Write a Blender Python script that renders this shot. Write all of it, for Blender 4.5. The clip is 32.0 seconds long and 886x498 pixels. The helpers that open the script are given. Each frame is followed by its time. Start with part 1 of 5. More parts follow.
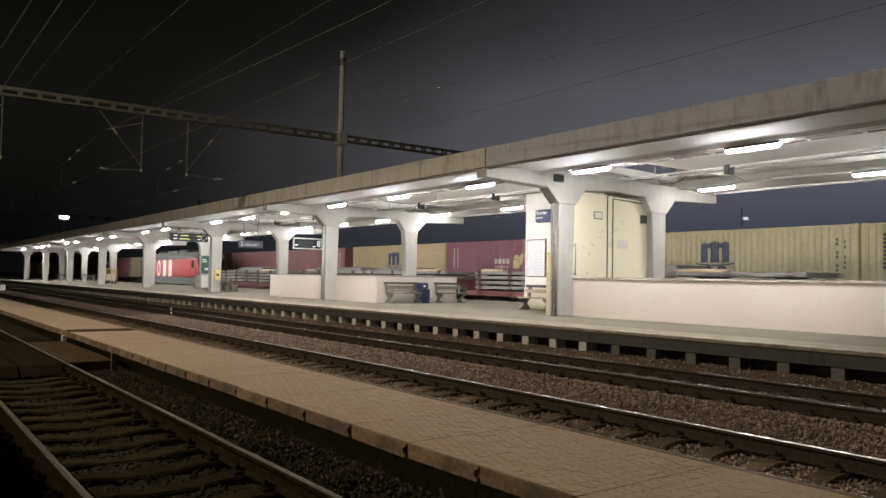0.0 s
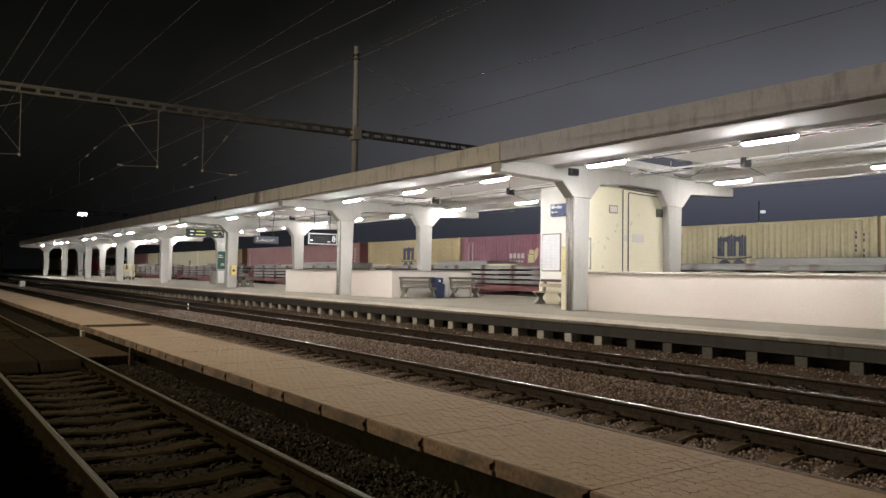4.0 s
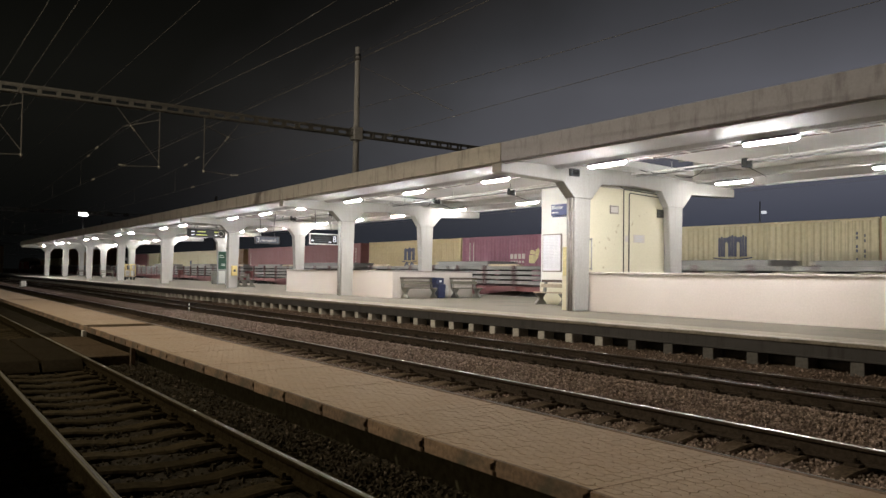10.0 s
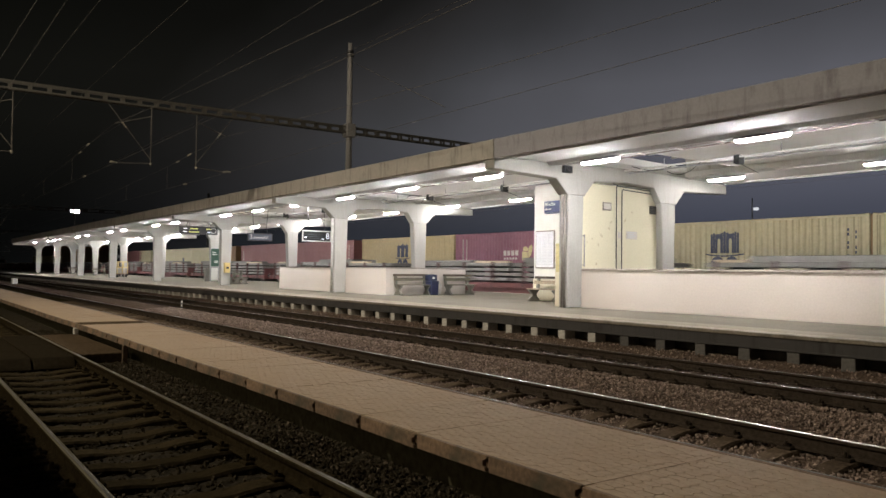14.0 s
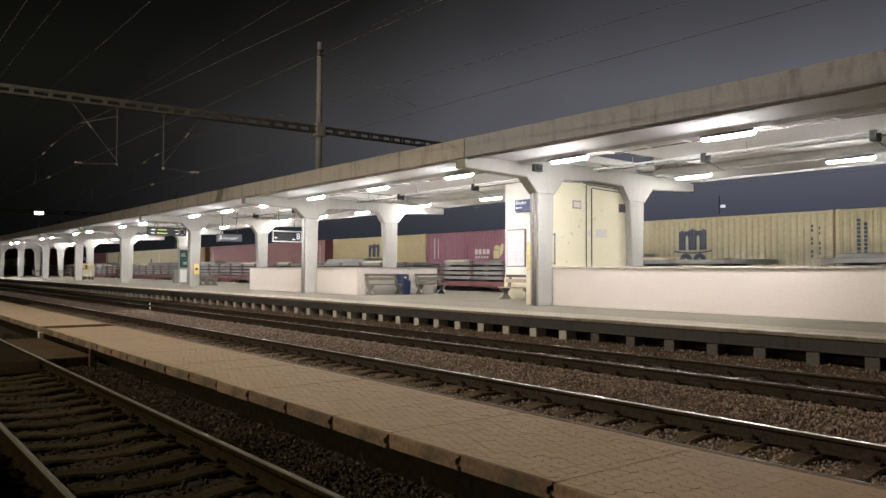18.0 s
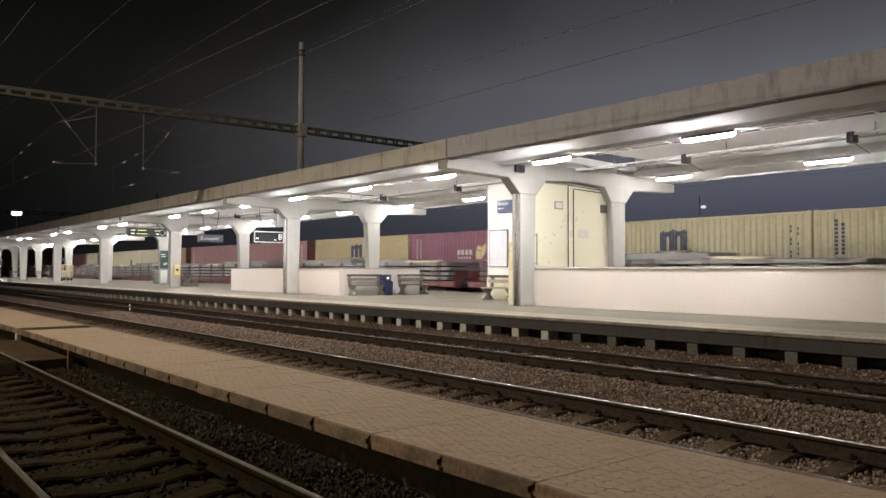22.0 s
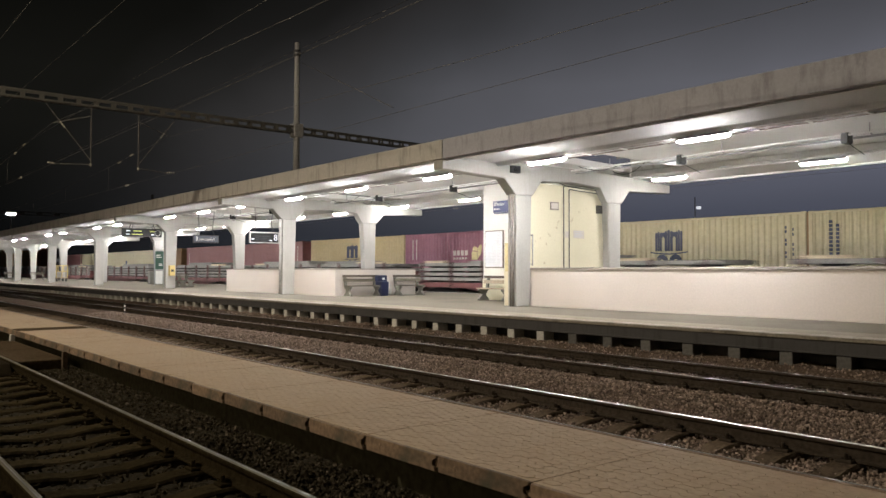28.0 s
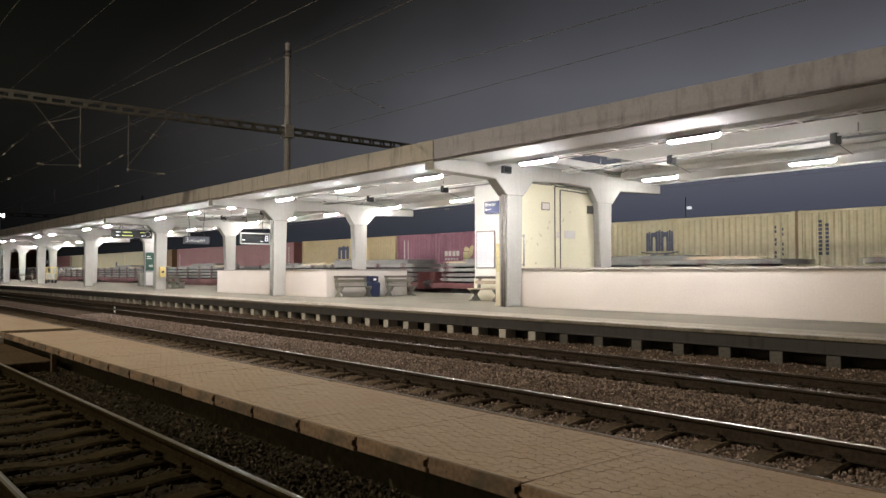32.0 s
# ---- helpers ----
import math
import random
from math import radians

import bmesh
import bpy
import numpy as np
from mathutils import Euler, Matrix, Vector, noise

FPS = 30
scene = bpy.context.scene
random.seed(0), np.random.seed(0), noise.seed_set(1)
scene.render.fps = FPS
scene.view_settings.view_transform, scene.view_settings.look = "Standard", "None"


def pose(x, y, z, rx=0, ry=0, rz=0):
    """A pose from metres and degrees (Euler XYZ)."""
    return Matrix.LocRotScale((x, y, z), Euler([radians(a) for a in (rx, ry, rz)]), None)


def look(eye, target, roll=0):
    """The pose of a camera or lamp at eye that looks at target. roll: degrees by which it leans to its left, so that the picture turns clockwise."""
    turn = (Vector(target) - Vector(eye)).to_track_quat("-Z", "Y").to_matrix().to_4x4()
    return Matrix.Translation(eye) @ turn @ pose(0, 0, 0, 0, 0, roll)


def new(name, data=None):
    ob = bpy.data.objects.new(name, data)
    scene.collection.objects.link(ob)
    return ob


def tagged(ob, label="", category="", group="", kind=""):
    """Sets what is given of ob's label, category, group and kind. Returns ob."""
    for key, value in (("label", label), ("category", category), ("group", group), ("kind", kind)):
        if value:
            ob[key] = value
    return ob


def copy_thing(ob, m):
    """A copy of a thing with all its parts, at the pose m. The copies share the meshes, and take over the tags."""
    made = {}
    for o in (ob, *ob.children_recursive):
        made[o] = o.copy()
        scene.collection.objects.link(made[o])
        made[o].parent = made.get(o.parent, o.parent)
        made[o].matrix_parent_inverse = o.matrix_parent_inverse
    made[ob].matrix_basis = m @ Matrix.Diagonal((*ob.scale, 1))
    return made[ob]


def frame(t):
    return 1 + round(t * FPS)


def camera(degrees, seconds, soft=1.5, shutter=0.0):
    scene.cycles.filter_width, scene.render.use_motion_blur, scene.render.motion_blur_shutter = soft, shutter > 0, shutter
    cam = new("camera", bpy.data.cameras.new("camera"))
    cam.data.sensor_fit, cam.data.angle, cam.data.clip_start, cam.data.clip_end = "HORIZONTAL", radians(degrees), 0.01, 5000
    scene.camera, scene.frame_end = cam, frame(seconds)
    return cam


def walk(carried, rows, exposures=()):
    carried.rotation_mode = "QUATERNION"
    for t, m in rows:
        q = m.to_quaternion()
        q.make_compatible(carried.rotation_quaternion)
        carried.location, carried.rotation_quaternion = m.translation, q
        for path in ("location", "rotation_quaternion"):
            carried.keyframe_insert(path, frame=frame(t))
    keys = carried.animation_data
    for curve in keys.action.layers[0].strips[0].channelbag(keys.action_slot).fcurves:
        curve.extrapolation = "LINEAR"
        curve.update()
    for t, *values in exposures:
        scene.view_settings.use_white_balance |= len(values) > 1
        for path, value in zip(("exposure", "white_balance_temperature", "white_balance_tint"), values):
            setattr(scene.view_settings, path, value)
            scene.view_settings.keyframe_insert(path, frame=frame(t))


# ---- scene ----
cam = camera(60.3, 32.0, soft=1.5, shutter=0.8)
walk(cam, [
    (0, pose(-0.011, -0.000, 1.618, 92.244, -0.951, 53.432)),
    (0.5, pose(-0.013, 0.000, 1.616, 92.101, -0.876, 53.973)),
    (1, pose(-0.013, -0.000, 1.615, 92.028, -0.855, 54.245)),
    (1.5, pose(-0.013, -0.000, 1.614, 91.939, -0.820, 54.390)),
    (2, pose(-0.013, -0.000, 1.613, 91.887, -0.813, 54.486)),
    (2.5, pose(-0.013, -0.000, 1.612, 91.869, -0.811, 54.523)),
    (3, pose(-0.012, -0.001, 1.611, 91.858, -0.798, 54.536)),
    (3.5, pose(-0.013, 0.001, 1.610, 91.840, -0.774, 54.546)),
    (5.5, pose(0.003, 0.008, 1.615, 91.854, -0.774, 54.575)),
    (6, pose(-0.001, 0.008, 1.615, 91.861, -0.804, 54.570)),
    (6.5, pose(-0.001, 0.007, 1.615, 91.863, -0.818, 54.577)),
    (7, pose(-0.001, 0.005, 1.614, 91.865, -0.824, 54.589)),
    (7.5, pose(-0.003, 0.002, 1.613, 91.869, -0.821, 54.596)),
    (8, pose(-0.003, 0.001, 1.613, 91.871, -0.813, 54.599)),
    (8.5, pose(-0.003, -0.001, 1.613, 91.866, -0.810, 54.598)),
    (9, pose(-0.001, -0.004, 1.613, 91.865, -0.811, 54.599)),
    (9.5, pose(0.001, -0.005, 1.612, 91.869, -0.812, 54.603)),
    (10, pose(0.000, -0.005, 1.611, 91.868, -0.812, 54.614)),
    (10.5, pose(-0.000, -0.004, 1.610, 91.864, -0.808, 54.636)),
    (11, pose(-0.000, -0.003, 1.610, 91.863, -0.821, 54.654)),
    (11.5, pose(-0.000, -0.002, 1.610, 91.858, -0.849, 54.655)),
    (12, pose(0.000, -0.002, 1.610, 91.835, -0.848, 54.657)),
    (12.5, pose(-0.001, 0.000, 1.609, 91.811, -0.824, 54.651)),
    (13, pose(-0.001, 0.001, 1.608, 91.790, -0.809, 54.579)),
    (13.5, pose(0.001, 0.002, 1.609, 91.734, -0.784, 54.395)),
    (14, pose(0.003, 0.003, 1.608, 91.639, -0.723, 54.116)),
    (14.5, pose(0.002, 0.004, 1.608, 91.540, -0.636, 53.837)),
    (16.5, pose(0.012, 0.004, 1.612, 91.527, -0.366, 52.635)),
    (17, pose(0.013, 0.004, 1.611, 91.516, -0.307, 52.538)),
    (17.5, pose(0.014, 0.003, 1.611, 91.512, -0.231, 52.329)),
    (18, pose(0.014, 0.003, 1.611, 91.591, -0.181, 51.998)),
    (18.5, pose(0.016, 0.004, 1.611, 91.599, -0.176, 51.946)),
    (19, pose(0.017, 0.002, 1.611, 91.599, -0.173, 51.866)),
    (19.5, pose(0.017, 0.001, 1.609, 91.589, -0.169, 51.677)),
    (20, pose(0.017, 0.002, 1.609, 91.626, -0.162, 51.424)),
    (20.5, pose(0.018, 0.004, 1.610, 91.631, -0.159, 51.231)),
    (21, pose(0.018, 0.006, 1.610, 91.632, -0.144, 51.020)),
    (21.5, pose(0.019, 0.007, 1.610, 91.628, -0.125, 50.775)),
    (22, pose(0.021, 0.008, 1.611, 91.634, -0.116, 50.700)),
    (22.5, pose(0.023, 0.010, 1.612, 91.643, -0.126, 50.660)),
    (23, pose(0.023, 0.013, 1.612, 91.652, -0.137, 50.638)),
    (23.5, pose(0.021, 0.017, 1.612, 91.654, -0.140, 50.614)),
    (24, pose(0.021, 0.019, 1.611, 91.663, -0.122, 50.571)),
    (24.5, pose(0.022, 0.020, 1.611, 91.677, -0.090, 50.481)),
    (25, pose(0.022, 0.021, 1.611, 91.686, -0.074, 50.392)),
    (25.5, pose(0.019, 0.024, 1.610, 91.683, -0.055, 50.361)),
    (27.5, pose(0.021, 0.015, 1.607, 91.692, -0.109, 50.402)),
    (28, pose(0.022, 0.014, 1.608, 91.689, -0.110, 50.389)),
    (28.5, pose(0.020, 0.015, 1.608, 91.694, -0.114, 50.337)),
    (29, pose(0.020, 0.017, 1.608, 91.706, -0.095, 50.225)),
    (29.5, pose(0.018, 0.019, 1.607, 91.723, -0.063, 50.099)),
    (30, pose(0.017, 0.020, 1.607, 91.737, -0.046, 50.022)),
    (30.5, pose(0.017, 0.023, 1.607, 91.741, -0.043, 49.984)),
    (31, pose(0.018, 0.023, 1.608, 91.742, -0.042, 49.940)),
    (31.5, pose(0.017, 0.026, 1.607, 91.740, -0.019, 49.866)),
    (32, pose(0.018, 0.027, 1.607, 91.733, 0.047, 49.764)),
], exposures=[(0.0, 0.15), (13.0, 0.17), (18.0, 0.27), (24.0, 0.34), (32.0, 0.32)])

# ---- light ----
world = bpy.data.worlds.new("night_sky")
scene.world = world
world.use_nodes = True
wn, wl = world.node_tree.nodes, world.node_tree.links
wn.clear()
w_out, w_bg = wn.new("ShaderNodeOutputWorld"), wn.new("ShaderNodeBackground")
w_co, w_sep, w_ramp = wn.new("ShaderNodeTexCoord"), wn.new("ShaderNodeVectorMath"), wn.new("ShaderNodeValToRGB")
# light-polluted night mist, brightest low over the lit end of the platform
w_sep.operation = "DOT_PRODUCT"
w_sep.inputs[1].default_value = (-0.2625, 0.8014, -0.5374)
wl.new(w_co.outputs["Generated"], w_sep.inputs[0])
w_puff, w_amt, w_add = wn.new("ShaderNodeTexNoise"), wn.new("ShaderNodeMapRange"), wn.new("ShaderNodeMath")
w_puff.inputs["Scale"].default_value, w_puff.inputs["Detail"].default_value = 5.0, 4
w_amt.inputs["To Min"].default_value, w_amt.inputs["To Max"].default_value = -0.04, 0.04
w_add.operation = "ADD"
wl.new(w_co.outputs["Generated"], w_puff.inputs["Vector"])
wl.new(w_puff.outputs["Fac"], w_amt.inputs["Value"])
wl.new(w_sep.outputs["Value"], w_add.inputs[0])
wl.new(w_amt.outputs[0], w_add.inputs[1])
wl.new(w_add.outputs[0], w_ramp.inputs[0])
els = w_ramp.color_ramp.elements
els[0].position, els[0].color = 0.16, (0.0040, 0.0040, 0.0031, 1)
els[1].position, els[1].color = 0.77, (0.103, 0.106, 0.134, 1)
for at_, c_ in ((0.33, (0.0052, 0.0051, 0.0043, 1)), (0.42, (0.0112, 0.0108, 0.0103, 1)), (0.48, (0.0255, 0.0245, 0.0250, 1)),
                (0.53, (0.0375, 0.0378, 0.0410, 1)), (0.58, (0.0560, 0.0565, 0.0635, 1)), (0.655, (0.0745, 0.0752, 0.0865, 1)), (0.715, (0.0960, 0.0970, 0.1160, 1))):
    els.new(at_).color = c_
w_xyz, w_low, w_mul = wn.new("ShaderNodeSeparateXYZ"), wn.new("ShaderNodeValToRGB"), wn.new("ShaderNodeMix")
w_mul.data_type, w_mul.blend_type = "RGBA", "MULTIPLY"
w_mul.inputs["Factor"].default_value = 1.0
w_low.color_ramp.elements[0].position, w_low.color_ramp.elements[0].color = 0.05, (0.37, 0.40, 0.45, 1)
w_low.color_ramp.elements[1].position, w_low.color_ramp.elements[1].color = 0.17, (1.08, 1.08, 1.08, 1)
for at_, c_ in ((0.235, 1.12), (0.30, 0.78), (0.42, 0.5)):
    w_low.color_ramp.elements.new(at_).color = (c_, c_, c_, 1)
wl.new(w_co.outputs["Generated"], w_xyz.inputs[0])
wl.new(w_xyz.outputs["Z"], w_low.inputs[0])
wl.new(w_ramp.outputs[0], w_mul.inputs["A"])
wl.new(w_low.outputs[0], w_mul.inputs["B"])
wl.new(w_mul.outputs["Result"], w_bg.inputs[0])
w_bg.inputs[1].default_value = 1.0
wl.new(w_bg.outputs[0], w_out.inputs[0])


def lamp(name, where, target, power, color, size, size_y):
    data = bpy.data.lights.new(name, "AREA")
    data.shape, data.size, data.size_y, data.energy, data.color = "RECTANGLE", size, size_y, power, color
    ob = new(name, data)
    ob.matrix_world = look(where, target)
    return ob


# warm floodlight on a tall mast behind the station platform, and lamps assumed under the added station roof, all out of
# view
lamp("yard_mast_light", (-19.0, -13.0, 22.0), (-20.0, 3.0, 0.0), 4700, (1.0, 0.85, 0.64), 1.0, 0.8)
for lamp_x in (-5.0, -17.0, -29.0, -41.0):
    lamp("station_lamp_light", (lamp_x, -9.0, 4.3), (lamp_x, -4.7, 0.0), 120, (1.0, 0.78, 0.50), 1.2, 0.3)
LAMP_GLOW = 370.0


# ---- materials ----
def material(name, base, rough=0.7, metal=0.0, grain=8.0, vary=0.25, stain=0.6, stain_scale=0.6, bump=0.2, dirt=None, spec=0.5, random_shade=0.0):
    """Base colour with fine grain, broad stains, optional dirt colour, bump and a shade that changes from piece to piece."""
    m = bpy.data.materials.new(name)
    m.use_nodes = True
    n, l = m.node_tree.nodes, m.node_tree.links
    b = n["Principled BSDF"]
    co = n.new("ShaderNodeTexCoord")
    fine, broad = n.new("ShaderNodeTexNoise"), n.new("ShaderNodeTexNoise")
    fine.inputs["Scale"].default_value, fine.inputs["Detail"].default_value = grain, 6
    broad.inputs["Scale"].default_value, broad.inputs["Detail"].default_value, broad.inputs["Roughness"].default_value = stain_scale, 5, 0.65
    l.new(co.outputs["Object"], fine.inputs["Vector"])
    l.new(co.outputs["Object"], broad.inputs["Vector"])
    ramp = n.new("ShaderNodeValToRGB")
    ramp.color_ramp.elements[0].position, ramp.color_ramp.elements[1].position = 0.32, 0.68
    lo = tuple(c * (1 - vary) for c in base)
    hi = tuple(min(1.0, c * (1 + vary * 0.5)) for c in base)
    ramp.color_ramp.elements[0].color, ramp.color_ramp.elements[1].color = (*lo, 1), (*hi, 1)
    l.new(fine.outputs["Fac"], ramp.inputs[0])
    mix = n.new("ShaderNodeMix")
    mix.data_type = "RGBA"
    d = dirt or tuple(c * 0.55 for c in base)
    mix.inputs["B"].default_value = (*d, 1)
    sr = n.new("ShaderNodeMapRange")
    sr.inputs["From Min"].default_value, sr.inputs["From Max"].default_value, sr.inputs["To Max"].default_value = 0.48, 0.78, stain
    l.new(broad.outputs["Fac"], sr.inputs["Value"])
    l.new(sr.outputs[0], mix.inputs["Factor"])
    l.new(ramp.outputs[0], mix.inputs["A"])
    last = mix.outputs["Result"]
    if random_shade:
        info, mr, hsv = n.new("ShaderNodeObjectInfo"), n.new("ShaderNodeMapRange"), n.new("ShaderNodeHueSaturation")
        mr.inputs["To Min"].default_value, mr.inputs["To Max"].default_value = 1 - random_shade, 1 + random_shade
        l.new(info.outputs["Random"], mr.inputs["Value"])
        l.new(mr.outputs[0], hsv.inputs["Value"])
        l.new(last, hsv.inputs["Color"])
        last = hsv.outputs[0]
    l.new(last, b.inputs["Base Color"])
    rr = n.new("ShaderNodeMapRange")
    rr.inputs["To Min"].default_value, rr.inputs["To Max"].default_value = max(0.05, rough - 0.12), min(1.0, rough + 0.12)
    l.new(broad.outputs["Fac"], rr.inputs["Value"])
    l.new(rr.outputs[0], b.inputs["Roughness"])
    b.inputs["Metallic"].default_value = metal
    b.inputs["Specular IOR Level"].default_value = spec
    if bump:
        bp = n.new("ShaderNodeBump")
        bp.inputs["Strength"].default_value, bp.inputs["Distance"].default_value = bump, 0.02
        l.new(fine.outputs["Fac"], bp.inputs["Height"])
        l.new(bp.outputs[0], b.inputs["Normal"])
    return m


def glow(name, color, strength):
    m = bpy.data.materials.new(name)
    m.use_nodes = True
    b = m.node_tree.nodes["Principled BSDF"]
    b.inputs["Base Color"].default_value = (*[c * 0.8 for c in color], 1)
    b.inputs["Emission Color"].default_value = (*color, 1)
    b.inputs["Emission Strength"].default_value = strength
    return m


def streaked(name, base, streak, amount=0.7, rough=0.85, across=1.6, stretch=0.10, grain=20.0, vary=0.08):
    """Concrete with rain streaks that run down."""
    m = material(name, base, rough, 0, grain, vary, 0.35, 0.35, 0.12)
    n, l = m.node_tree.nodes, m.node_tree.links
    b = n["Principled BSDF"]
    co, mp, tx, sr, mix = n.new("ShaderNodeTexCoord"), n.new("ShaderNodeMapping"), n.new("ShaderNodeTexNoise"), n.new("ShaderNodeMapRange"), n.new("ShaderNodeMix")
    mp.inputs["Scale"].default_value = (across, across, stretch * across)
    tx.inputs["Scale"].default_value, tx.inputs["Detail"].default_value, tx.inputs["Roughness"].default_value = 3.0, 7, 0.7
    sr.inputs["From Min"].default_value, sr.inputs["From Max"].default_value, sr.inputs["To Max"].default_value = 0.50, 0.72, amount
    mix.data_type = "RGBA"
    mix.inputs["B"].default_value = (*streak, 1)
    old = b.inputs["Base Color"].links[0].from_socket
    l.new(co.outputs["Object"], mp.inputs[0])
    l.new(mp.outputs[0], tx.inputs["Vector"])
    l.new(tx.outputs["Fac"], sr.inputs["Value"])
    l.new(sr.outputs[0], mix.inputs["Factor"])
    l.new(old, mix.inputs["A"])
    l.new(mix.outputs["Result"], b.inputs["Base Color"])
    return m


